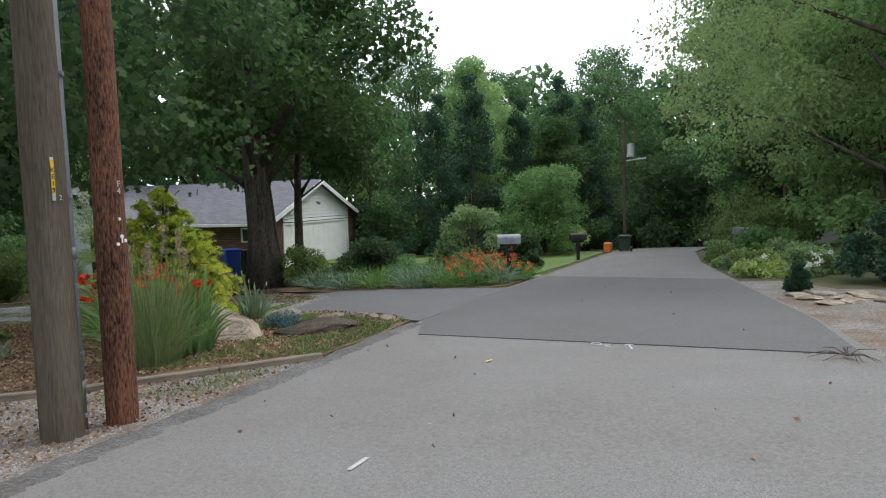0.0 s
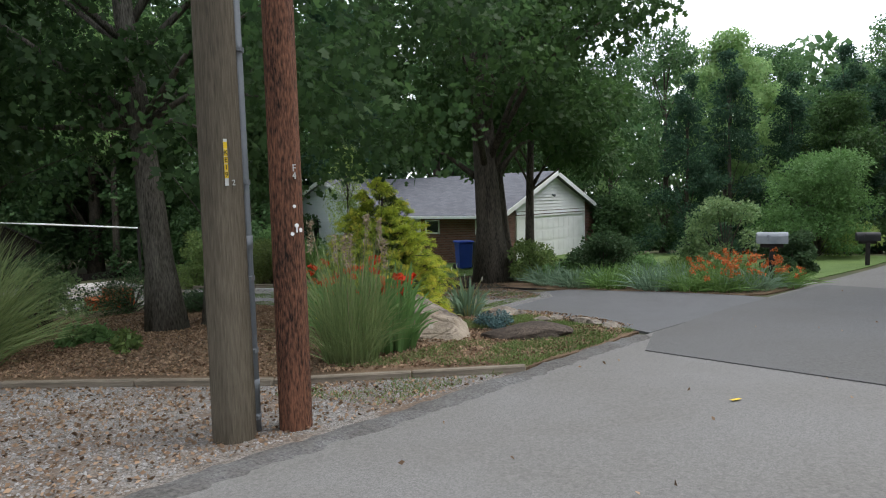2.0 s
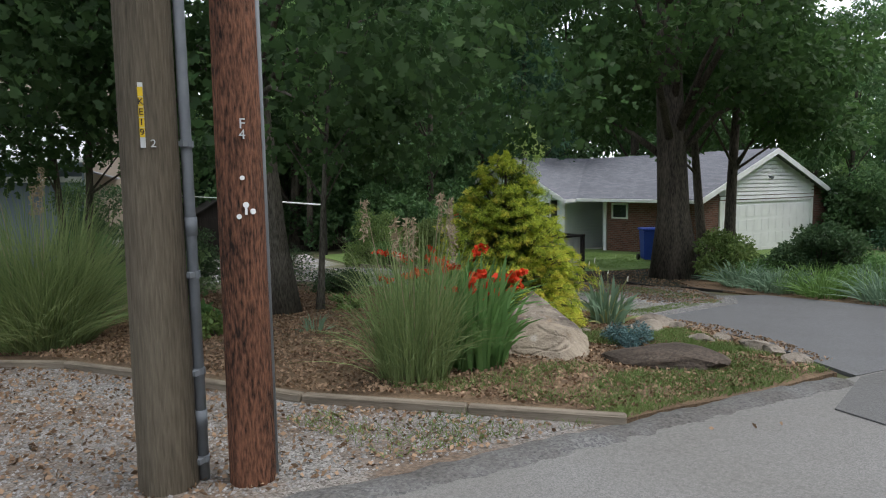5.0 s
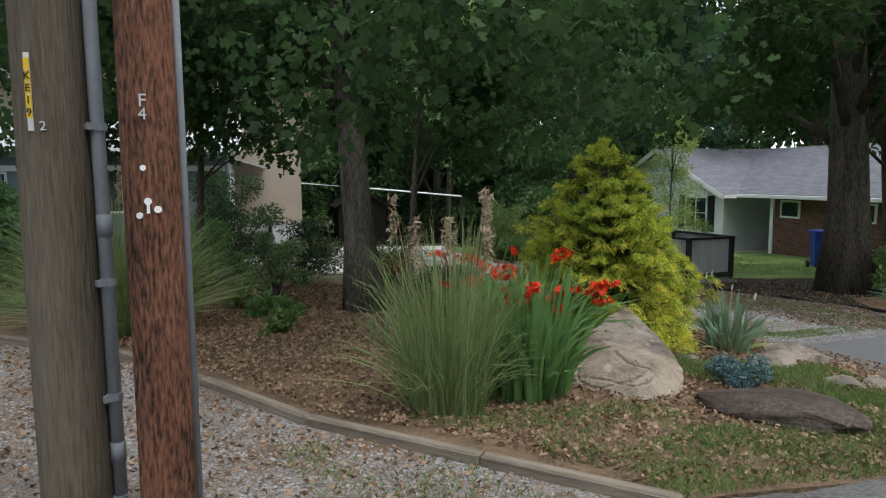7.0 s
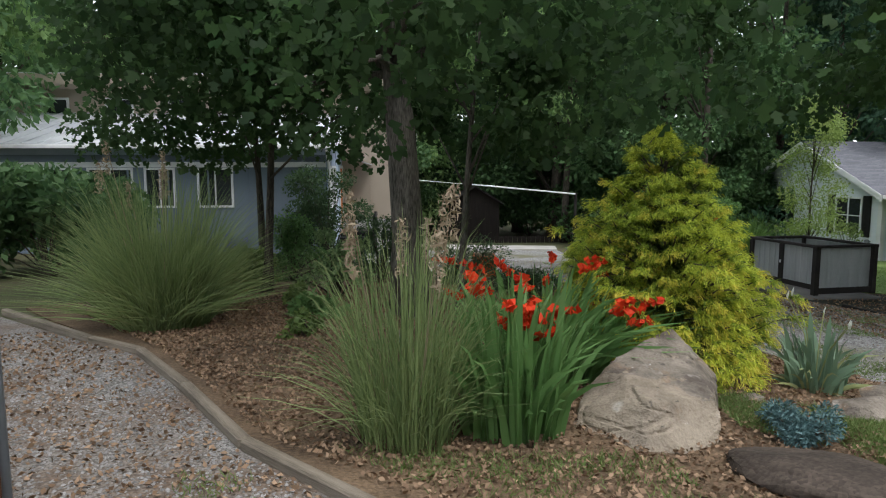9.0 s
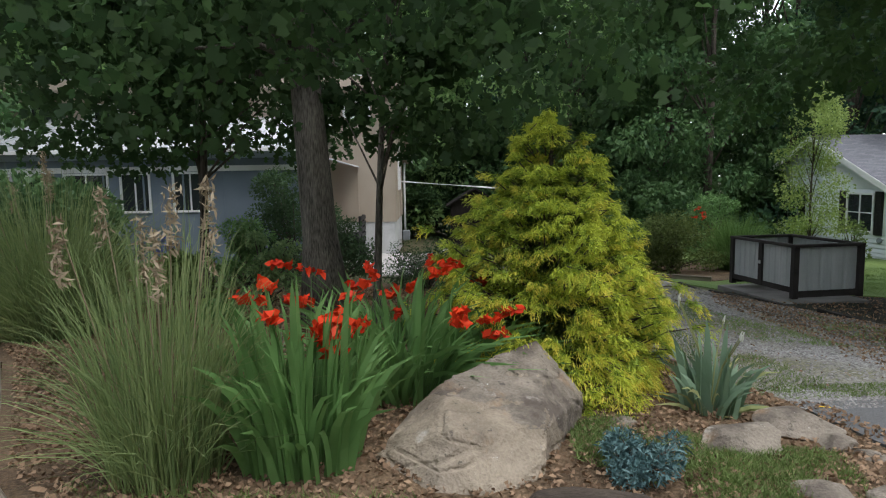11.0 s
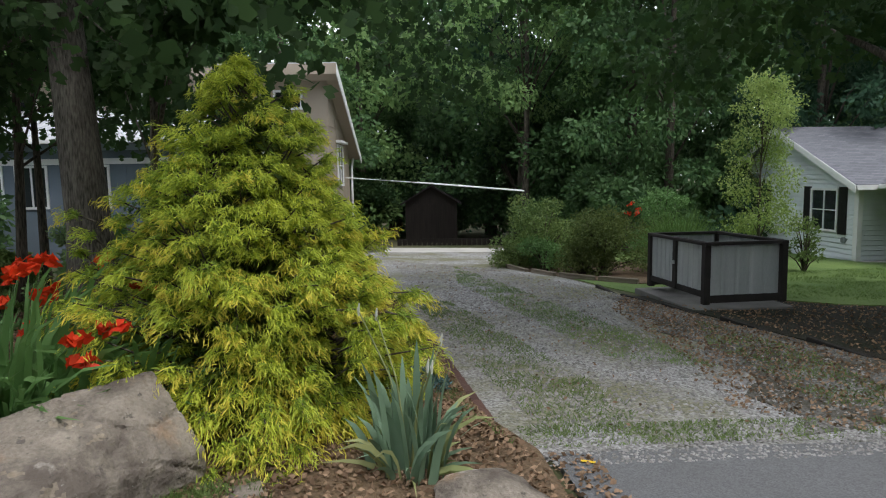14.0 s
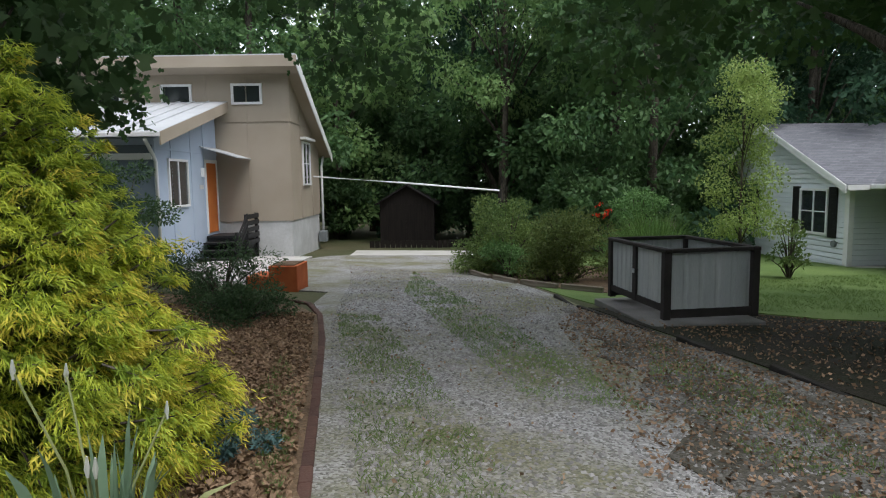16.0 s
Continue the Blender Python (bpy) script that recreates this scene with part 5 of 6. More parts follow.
plumes(r1, 7, 1.7, 0.45, L["plume"], 2)
r2, _, _ = clump("ornamental_grass", -5.9, 7.15, 2500, 2.1, 1.12, 0.013, L["grass"], "large dark green ornamental grass with drooping blades", "grass", 0.5, 3)
plumes(r2, 6, 2.1, 0.8, L["plume"], 4)


def crocosmia(x, y, n, h, spread, seed, rad=0.3, nf=12):
    root, base, tips = clump("crocosmia", x, y, n, h, spread, 0.06, L["croc"], "sword-leaved plant with scarlet flowers", "flowering plant", rad, seed, 0.75, split=True)
    for i in range(nf):
        a, r = random.random() * math.tau, spread * random.uniform(0.35, 1.0)
        t = Vector((math.cos(a) * r, math.sin(a) * r, h * random.uniform(0.55, 1.0)))
        st = part("stem", tube(bmesh.new(), [(t.x * 0.3, t.y * 0.3, 0.1), (t.x * 0.7, t.y * 0.7, t.z * 0.8), t], [0.004, 0.004, 0.003], 4), L["croc"], root)
        aim = Vector((math.cos(a), math.sin(a), 0.2)) * 0.06
        c = np.array([tuple(t + aim * (k - 1.2) + Vector((random.gauss(0, 0.014), random.gauss(0, 0.014), random.gauss(0, 0.014)))) for k in range(3) for _ in range(6)])
        leaves("flower", c, 0.078, L["red"], st, droop=-0.2, aspect=0.62, label="scarlet flower spray")
    return root


crocosmia(-0.72, 7.5, 230, 1.15, 0.44, 5, 0.32, 11)
crocosmia(-1.35, 8.7, 240, 1.1, 0.9, 6, 0.4, 24)
clump("daylily_clump", -1.0, 9.3, 110, 0.85, 0.6, 0.075, L["croc"], "broad arching green leaves behind the boulder", "perennial", 0.25, 81, 1.0, split=True)
iris, _, _ = clump("iris_clump", 0.28, 10.3, 58, 0.68, 0.27, 0.068, L["iris"], "grey-green iris fan with pale arching outer leaves by the drive", "iris", 0.2, 7, 0.6, split=True)
random.seed(77)
for k in range(28):
    a, far = random.random() * math.tau, random.uniform(0.26, 0.52)
    blades("outer_leaf", [(math.cos(a) * 0.14, math.sin(a) * 0.14, 0)], [(math.cos(a) * far, math.sin(a) * far, random.uniform(0.06, 0.36))], 0.042, L["irisouter"] if k % 3 else L["iris"], iris, 4, 1.1, False)
for k in range(5):
    a = random.random() * math.tau
    tip = Vector((math.cos(a) * 0.25, math.sin(a) * 0.25, random.uniform(0.6, 0.92)))
    stalk = part("stalk", tube(bmesh.new(), [(0, 0, 0), (tip.x * 0.4, tip.y * 0.4, tip.z * 0.6), tip], [0.006, 0.005, 0.004], 5), L["irisouter"], iris)
    part("bud", tube(bmesh.new(), [tip - Vector((0, 0, 0.03)), tip, tip + Vector((0.01, 0, 0.04))], [0.004, 0.009, 0.003], 6), L["whitefl"], stalk)
clump("iris_clump", -3.0, 8.4, 26, 0.4, 0.25, 0.03, L["iris"], "small pale iris tuft in the mulch", "iris", 0.1, 8, 0.8, split=True)


def cypress(x, y, h, r, seed):
    """Loose cone of feathery sprays, each a fan of drooping threads, with hollows between whose shade is in the leaf
    colour.
    """
    root = thing("golden_cypress", pose(x, y, g(x, y) + 0.06), "golden-yellow threadleaf false cypress", "conifer")
    part("trunk", tube(bmesh.new(), [(0, 0, -0.1), (0.03, 0, h * 0.5), (0.05, 0.02, h * 0.93)], [0.06, 0.04, 0.01], 8), M["bark"], root)
    rnd = np.random.default_rng(seed)
    twigs = bmesh.new()
    pts, out, inner, iout, gilt, gout = [], [], [], [], [], []
    for i in range(1450):
        q = rnd.random() ** 1.3
        a = rnd.random() * math.tau
        lob = 0.97 + 0.14 * math.sin(a * 3 + q * 9 + seed) + 0.07 * math.sin(a * 5 - q * 23) + 0.15 * rnd.normal()
        rr = r * (1 - q * q) ** 0.72 * lob + 0.02
        z = h * q * 0.95 + 0.14
        rise = 0.15 + 0.75 * q + 0.22 * rnd.normal()
        d = np.array((math.cos(a), math.sin(a), rise))
        d /= np.linalg.norm(d)
        ox, oy, hk = ((0.0, 0.0, 1.0), (-0.2, 0.12, 0.86), (0.16, -0.2, 0.8), (0.1, 0.22, 0.74))[int(rnd.integers(4))]
        z *= hk
        tip = np.array((math.cos(a) * rr + ox * (q + 0.2), math.sin(a) * rr + oy * (q + 0.2), z))
        warm = rnd.random() > 0.25 + 0.7 * q
        reach = rnd.uniform(0.13, 0.29) * (1.15 - 0.45 * q)
        side = np.cross(d, (0, 0, 1.0))
        side /= np.linalg.norm(side) + 1e-6
        tube(twigs, [tuple(tip - d * reach * 1.5), tuple(tip - d * reach * 0.3)], [0.006, 0.003], 4, False)
        for f in range(7):
            ang = (f - 3) * 0.27 + 0.12 * rnd.normal()
            ax = d * math.cos(ang) + side * math.sin(ang) + np.array((0, 0, 0.12 * rnd.normal()))
            ln = reach * rnd.uniform(0.6, 1.1) * (1 - 0.3 * abs(ang))
            for k in range(24):
                s = rnd.random() ** 0.8
                p = tip - d * reach * 0.75 + ax * ln * s + rnd.normal(size=3) * 0.014
                p[2] -= 0.16 * s * s * ln / 0.25 * (1.1 - 0.5 * q)
                o = ax * 0.8 + np.array((0, 0, -0.9 * s)) + rnd.normal(size=3) * 0.28
                # leaf colour by reach along the spray: shaded inside, lit at the tip
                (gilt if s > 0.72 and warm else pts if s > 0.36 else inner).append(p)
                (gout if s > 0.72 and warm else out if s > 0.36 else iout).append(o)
    part("branching", twigs, M["bark"], root)
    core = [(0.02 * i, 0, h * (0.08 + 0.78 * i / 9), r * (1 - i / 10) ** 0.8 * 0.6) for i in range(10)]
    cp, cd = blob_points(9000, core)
    leaves("core_foliage", cp[cp[:, 2] > 0.05], 0.1, L["goldcore"], root, aspect=0.25, out=cd[cp[:, 2] > 0.05], label="dense inner sprays, shade in their dark green")
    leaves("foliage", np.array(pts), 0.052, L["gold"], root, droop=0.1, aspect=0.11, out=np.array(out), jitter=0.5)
    leaves("tip_foliage", np.array(gilt), 0.052, L["gilt"], root, droop=0.1, aspect=0.12, out=np.array(gout), jitter=0.5, label="yellow spray tips, light put into their colour")
    leaves("inner_foliage", np.array(inner), 0.07, L["goldin"], root, droop=0.3, aspect=0.12, out=np.array(iout), label="inner foliage, shade in its darker green")
    return root


cypress(-1.08, 10.05, 2.3, 0.92, 3)
shrub("blue_spruce", 0.64, 8.82, 0.27, 0.31, L["bluespruce"], "small blue-green dwarf spruce among the rocks", "conifer", 2600, 0.045, 14, 9, lift=0.06, aspect=0.25)
shrub("blue_spruce", -0.9, 11.2, 0.28, 0.25, L["bluespruce"], "low blue-green dwarf conifer by the brick edging", "conifer", 1500, 0.05, 12, 10, lift=0.06, aspect=0.25)
shrub("juniper", -5.1, 13.1, 0.62, 0.72, L["darkshrub"], "dark green spreading juniper at the drive edge", "shrub", 5200, 0.06, 22, 12, aspect=0.3)
shrub("juniper", -7.0, 13.6, 1.1, 0.9, L["darkshrub"], "dark green juniper by the walk", "shrub", 5200, 0.06, 22, 13, aspect=0.3)
shrub("boxwood", -8.5, 12.5, 1.5, 1.0, L["darkshrub"], "dense dark green rounded shrub before the blue wall", "shrub", 6000, 0.06, 22, 14)
shrub("azalea", -6.0, 20.7, 1.75, 1.05, L["azalea"], "olive-green rounded azalea shrub", "shrub", 8000, 0.065, 26, 15, "azaleas")
shrub("azalea", -7.9, 20.8, 2.2, 1.15, L["shrub"], "olive-green azalea shrub with tall shoots", "shrub", 9000, 0.065, 28, 16, "azaleas")
shrub("azalea", -6.2, 20.25, 0.9, 0.75, L["azalea"], "low dark azalea shrub", "shrub", 5000, 0.06, 20, 22, "azaleas")
shrub("azalea", -8.5, 20.5, 1.1, 0.8, L["shrub"], "low olive-green azalea shrub", "shrub", 5000, 0.06, 20, 23, "azaleas")
shrub("azalea", -7.3, 20.2, 0.9, 0.75, L["light"], "low yellow-green azalea shrub", "shrub", 4500, 0.06, 18, 17, "azaleas")
clump("ornamental_grass", -5.1, 22.4, 1500, 1.65, 1.0, 0.02, L["freshgrass"], "rounded fine green ornamental grass by the lawn", "grass", 0.4, 18)
shrub("garden_shrub", -3.1, 24.6, 1.5, 0.5, L["shrub"], "thin leafy shrub under the young tree", "shrub", 900, 0.08, 20, 19)
shrub("garden_shrub", -6.6, 24.2, 2.3, 1.0, L["light"], "grey-green leafy shrub by the white house", "shrub", 5000, 0.08, 24, 20)
tree("young_tree", -3.95, 24.1, 4.7, 0.95, 0.22, L["sapling"], "slender young tree with light green leaves", trunk_r=0.045, n=9500, leaf=0.068, puffs=52, seed=21, puff=0.36, limbs=18)
# red and blue flowers among shrubs
def blooms(name, x, y, z, n, spread, m, label):
    root = thing(name, pose(x, y, z), label, "flowers")
    for i in range(n):
        o = Vector((random.gauss(0, spread), random.gauss(0, spread), random.gauss(0, spread * 0.4)))
        c = np.array([tuple(o + Vector((random.gauss(0, 0.03), random.gauss(0, 0.03), random.gauss(0, 0.025)))) for _ in range(30)])
        leaves("bloom", c, 0.04, m, root, aspect=0.8)


blooms("red_blooms", -5.3, 21.0, 0.35, 4, 0.22, L["red"], "scarlet blooms on an azalea bush")

# island bed between apron and garage
shrub("island_shrub", 3.9, 16.6, 1.3, 1.05, L["darkshrub"], "dark leafy shrub in the island bed", "shrub", 9000, 0.09, 26, 30)
shrub("island_shrub", 2.2, 17.6, 1.2, 0.9, L["shrub"], "greyish grassy shrub in the island bed", "shrub", 5000, 0.09, 20, 31)
for i, (x, y, h) in enumerate(((4.3, 13.5, 0.55), (4.9, 13.0, 0.5), (5.4, 12.7, 0.55), (5.9, 12.6, 0.55), (6.3, 13.2, 0.6), (5.6, 13.6, 0.6), (4.9, 14.0, 0.6), (4.2, 14.5, 0.55), (3.5, 14.3, 0.5), (2.9, 14.9, 0.5), (5.3, 14.6, 0.65), (6.1, 14.2, 0.65), (4.6, 15.3, 0.6), (3.6, 15.4, 0.6), (6.7, 13.0, 0.45), (2.4, 15.8, 0.55))):
    clump("daylily_clump", x, y, 230, h, 0.55, 0.03, L["freshgrass" if i % 3 else "iris"], "strap-leaved green daylily clump in the island bed", "perennial", 0.4, 300 + i, 0.9)
    if i in (2, 3, 4, 5, 11, 14):
        blooms("orange_blooms", x, y, g(x, y) + h * 0.95, 12, 0.3, L["daylily"], "orange-red daylily blooms in the island bed")
for i, (x, y, h, r) in enumerate(((4.7, 16.2, 0.7, 0.7), (5.7, 15.6, 0.6, 0.7), (2.8, 16.6, 0.6, 0.6))):
    shrub("perennial", x, y, h, r, L["shrub"] if i % 2 else L["light"], "mixed green perennial in the island bed", "perennial", 3200, 0.07, 18, 32 + i, "island perennials")
sheet("island_bed", [(2.3, 14.6), (4.43, 13.0), (5.4, 11.9), (5.9, 11.9), (7.0, 12.9), (5.9, 14.4), (4.3, 17.1), (2.5, 18.6), (1.2, 16.6), (1.6, 15.2)], 0.03, M["mulch"], "mulched island bed", "bed", 1.0)
shrub("flowering_shrub", 6.5, 15.3, 2.15, 1.0, L["bright"], "loose grey-green shrub behind the letterbox", "shrub", 6000, 0.085, 26, 50)
shrub("flowering_shrub", 12.3, 21.9, 3.9, 1.95, L["light"], "large green rounded bush on the lawn", "shrub", 20000, 0.11, 44, 51)
shrub("round_bush", 13.3, 21.8, 1.3, 1.1, L["sapling"], "small rounded yellow-green bush on the lawn", "shrub", 4000, 0.1, 20, 52)
shrub("round_bush", 7.5, 14.4, 1.35, 0.62, L["darkshrub"], "dark rounded bush by the letterbox", "shrub", 7000, 0.1, 24, 53)
# right of the lane
for i, (x, y, h, r, k) in enumerate(((12.9, 10.4, 0.6, 0.8, "bright"), (14.3, 12.6, 0.8, 1.0, "light"), (17.0, 14.9, 1.5, 1.3, "shrub"), (11.2, 8.6, 0.45, 0.6, "bright"), (8.5, 6.55, 0.6, 0.17, "spruce"), (10.5, 6.5, 1.45, 0.75, "spruce"), (12.8, 7.2, 0.8, 1.0, "light"), (18.0, 17.2, 2.4, 1.8, "shrub"), (11.6, 4.6, 2.2, 1.3, "spruce"), (14.8, 8.8, 1.4, 1.1, "shrub"))):
    shrub("roadside_shrub", x, y, h, r, L[k], "green roadside shrub across the lane", "shrub", 4500, 0.1, 20, 60 + i, "roadside shrubs")
for i, (x, y) in enumerate(((10.2, 8.9), (10.7, 9.7), (11.3, 10.5), (11.9, 11.4), (12.7, 12.4), (13.4, 13.4), (14.3, 14.3), (15.1, 15.2), (10.6, 8.4), (12.0, 10.4), (13.0, 11.6), (14.4, 13.0))):
    shrub("verge_perennial", x, y, 0.35 + 0.14 * (i % 3), 0.55, L[("sapling", "shrub", "bright")[i % 3]], "low green perennial along the lane edge", "perennial", 1800, 0.08, 14, 130 + i, "verge perennials")
tw = thing("fallen_twigs", pose(5.0, 2.95, g(5.0, 2.95) + 0.045), "small pile of fallen dry twigs and leaves", "twigs")
random.seed(31)
for i in range(14):
    a = random.random() * 6.28
    part("twig", tube(bmesh.new(), [(0, 0, 0.01), (math.cos(a) * 0.15, math.sin(a) * 0.15, 0.05), (math.cos(a) * 0.4, math.sin(a) * 0.3, 0.02)], [0.006, 0.005, 0.002], 4), M["bark"], tw)
blooms("white_blooms", 10.3, 7.8, g(10.3, 7.8) + 0.42, 8, 0.25, L["whitefl"], "white hydrangea heads by the lane")
# by the blue wing
shrub("wing_shrub", -9.8, 11.2, 1.5, 0.9, L["light"], "yellow-green bush before the blue wing", "shrub", 5000, 0.07, 20, 70)
shrub("wing_shrub", -11.5, 13.2, 2.8, 1.3, L["darkshrub"], "tall dark holly before the blue wing", "shrub", 9000, 0.08, 26, 71)
shrub("wing_shrub", -6.6, 10.1, 1.35, 0.55, L["bright"], "yellow-green upright bush in the mulch bed", "shrub", 2600, 0.07, 18, 73)
shrub("leafy_perennial", -5.2, 8.9, 0.5, 0.45, L["light"], "broad-leaved green perennial in the mulch", "perennial", 520, 0.12, 12, 74)
shrub("hydrangea", -8.6, 9.4, 0.9, 0.8, L["shrub"], "green hydrangea with blue heads", "shrub", 3500, 0.1, 18, 72)
blooms("blue_blooms", -8.4, 9.3, g(-8.4, 9.3) + 0.85, 8, 0.3, L["bluefl"], "blue hydrangea heads by the wing")
for i, (x, y) in enumerate(((-4.1, 8.0), (-6.4, 9.2), (-3.6, 10.4), (-7.4, 8.0))):
    shrub("bed_seedling", x, y, 0.35, 0.3, L["shrub"], "small leafy seedling in the mulch", "plant", 320, 0.09, 8, 75 + i, "bed seedlings", lift=0.08)

# ---- trees ----
tree("maple_tree", -4.55, 9.9, 11.5, 5.2, 0.23, L["maple"], "shade tree with grey ridged bark and dark leaves", trunk_r=0.25, lobed=True, n=29000, leaf=0.128, puffs=105, lean=(-0.5, -0.2), seed=1, puff=0.2, limbs=22, bias=(0.6, 0.4), bark="bark_grey")
tree("oak_tree", 1.05, 17.9, 15, 5.2, 0.24, L["oak"], "big oak with thick dark trunk beside the drive", trunk_r=0.42, lobed=True, n=34000, leaf=0.16, puffs=90, lean=(-0.3, 0.2), seed=2, puff=0.19, limbs=28, bias=(-0.9, -0.6))
tree("slim_oak", 2.5, 21.1, 11, 3.2, 0.32, L["oak"], "slim dark-trunked tree near the garage", trunk_r=0.17, n=12000, leaf=0.2, puffs=44, lean=(0.3, 0), seed=3)
tree("slim_oak", 1.95, 21.4, 10, 3.0, 0.34, L["oak"], "leaning slim dark-trunked tree near the garage", trunk_r=0.15, n=9000, leaf=0.2, puffs=40, lean=(-0.9, 0.2), seed=4)
tree("understorey_tree", -8.0, 9.65, 6.5, 3.4, 0.4, L["maple"], "thin dark-stemmed maple before the blue wing", trunk_r=0.085, lobed=True, n=7500, leaf=0.14, puffs=50, seed=5, lean=(0.1, 0.2))
tree("understorey_tree", -9.0, 10.1, 6.3, 3.2, 0.4, L["maple"], "thin dark-stemmed maple beside its twin", trunk_r=0.08, lobed=True, n=6500, leaf=0.14, puffs=44, seed=6, lean=(-0.4, 0.1))
tree("understorey_tree", -4.1, 10.35, 5.6, 1.9, 0.42, L["maple"], "thin stem growing close beside the shade tree", trunk_r=0.06, lobed=True, n=3800, leaf=0.13, puffs=26, seed=8, lean=(0.4, 0.1), bark="bark_grey")
tree("lane_tree", 15.0, 9.3, 13.5, 5.9, 0.18, L["lane"], "wide feathery tree overhanging the lane", trunk_r=0.26, n=48000, leaf=0.115, puffs=100, seed=7, puff=0.19, limbs=12, bias=(-0.3, 0.6), lean=(0.4, 0.3))

# the woods: a handful of trees, each repeated with its own turn and size
KINDS = []
for i, (h, r, cf, k, tr) in enumerate(((17, 4.6, 0.08, "forest", 0.26), (19, 4.8, 0.14, "forest", 0.3), (15, 4.2, 0.05, "locust", 0.22), (18, 5.0, 0.02, "spruce", 0.25), (13, 4.4, 0.05, "oak", 0.2))):
    KINDS.append(tree("forest_tree", 0, 0, h, r, cf, L[k], "tall dense leafy tree of the wood", trunk_r=tr, n=15000, leaf=0.27, puffs=90 if k == "spruce" else 64, seed=20 + i, puff=0.25, limbs=12, cone=k == "spruce"))
SPOTS = [(-30, 14), (-27, 20), (-24, 26), (-21, 32), (-27, 30), (-17, 30), (-15, 35), (-12, 31), (-20, 37), (-9, 36), (-6, 33.5), (-5, 40), (-1, 38), (-12, 40), (3, 42), (4, 35.5), (8, 33), (8, 40), (12, 37), (12.5, 30), (15, 33), (18, 37), (19, 30.5), (23, 34), (16, 27), (-33, 24), (-30, 4), (-26, 8), (-24, 2), (-20, 6), (-31, 10), (-34, 17), (24, 20), (27, 25), (30, 30), (22, 16), (27, 18), (24, 10), (31, 23), (28, 40), (33, 44), (38, 38), (20, 42), (-23, 21.5), (20, 4), (18, -3), (12, -8), (-14, -4), (-20, -6), (26, 2), (0, -16), (-8, -15), (30, 52), (40, 50), (48, 44), (36, 58)]
rr = random.Random(5)
for i, (x, y) in enumerate(SPOTS):
    k = rr.choice((0, 0, 1, 1, 2, 4, 3)) if not (8 <= x <= 20 and y > 28) else rr.choice((2, 2, 0, 1))
    s = rr.uniform(0.8, 1.15)
    away, heading = math.hypot(x + 0.37, y + 1.2), math.degrees(math.atan2(x + 0.37, y + 1.2))
    if 11 < heading < 44:
        s = (2.9 + rr.uniform(0.175, 0.22) * away) / 17
    m = pose(x, y, g(x, y) - 0.1, 0, 0, rr.uniform(0, 360))
    if i < len(KINDS):
        k = i
        KINDS[i].matrix_world = m
        continue
    c = copy_thing(KINDS[k], m)
    c.scale = (s, s, s * rr.uniform(0.9, 1.15))
for x, y, h in ((9.6, 26.6, 7.0), (11.8, 27.8, 8.2), (14.6, 28.2, 7.4), (16.8, 28.0, 8.4), (18.6, 28.4, 7.6)):
    c = copy_thing(KINDS[3], pose(x, y, g(x, y) - 0.1, 0, 0, x * 77))
    c.scale = (h / 17, h / 17, h / 17)
for x, y in ((20, 14.5), (17.6, 11.6), (21.5, 18.5), (25, 15)):
    c = copy_thing(KINDS[2], pose(x, y, g(x, y) - 0.1, 0, 0, x * 53))
    c.scale = (0.72, 0.72, 0.7)
tree("locust_tree", -14.8, 27.8, 14, 3.2, 0.36, L["locust"], "light green feathery tree before the dark wood", trunk_r=0.17, n=15000, leaf=0.17, puffs=50, seed=61, puff=0.27, limbs=12, droop=0.8)
lt = copy_thing(KINDS[0], pose(-9.5, 29.5, g(-9.5, 29.5), 0, 0, 150))
lt.scale = (0.75, 0.75, 0.85)
for i, (x, y, h, r) in enumerate(((-22.5, 25, 3, 2), (-19, 30.5, 3.4, 2.2), (-14, 29, 3, 2), (-10, 27.5, 3.2, 2.2), (-8, 31, 3.4, 2), (8.2, 32, 3, 2), (12, 31.5, 3.2, 2), (-26, 17, 3, 2), (-24, 12, 3, 2.2), (-13, 7.5, 2.4, 1.8), (-16, 9, 2.4, 1.8), (-12, 4.5, 2.2, 1.6), (23.5, 27.5, 5.5, 2.6), (20.5, 31.5, 5, 2.4), (25, 22.5, 5, 2.2), (-21, 29.3, 7, 2.6), (-24.5, 28.6, 7.5, 2.8), (-18, 31, 7, 2.8), (-27.5, 26.5, 7, 2.8), (-14.6, 32.5, 7, 2.6))):
    shrub("wood_undergrowth", x, y, h, r, L["under"], "dense undergrowth at the wood edge", "undergrowth", 5000 if h < 5 else 12000, 0.22, 20 if h < 5 else 46, 90 + i, "undergrowth")


# the far wood behind them
fp = []
for i in range(150):
    a = radians(-95 + 275 * i / 150 + rr.uniform(-1, 1))
    d = rr.uniform(46, 62)
    x, y = math.sin(a) * d, 8 + math.cos(a) * d
    hd = math.degrees(math.atan2(x + 0.37, y + 1.2))
    top = (14.0 if 12 < hd < 46 else 16.0) * rr.uniform(0.75, 1.1)
    for q in (0.08, 0.3, 0.55, 0.8, 1.0):
        fp.append((x + rr.uniform(-1.5, 1.5), y + rr.uniform(-1.5, 1.5), g(x, y) + top * q, rr.uniform(1.8, 2.8)))
p, d = blob_points(150000, fp)
tagged(leaves("far_wood", p, 0.75, L["forest"], None, out=d * 0.7, aspect=0.7), "dense far wood of mixed green trees", "woods", kind="stuff")


# far house, pole and twigs across the lane
fh = thing("far_house", pose(33.0, 24.5, g(33, 24.5), 0, 0, -40), "low pale house half hidden behind trees", "house")
bm = bmesh.new()
prism(bm, [(-5, 0), (5, 0), (5, 2.4), (0, 4.2), (-5, 2.4)], 0, 9)
part("wall", bm, M["found"], fh)
bm = bmesh.new()
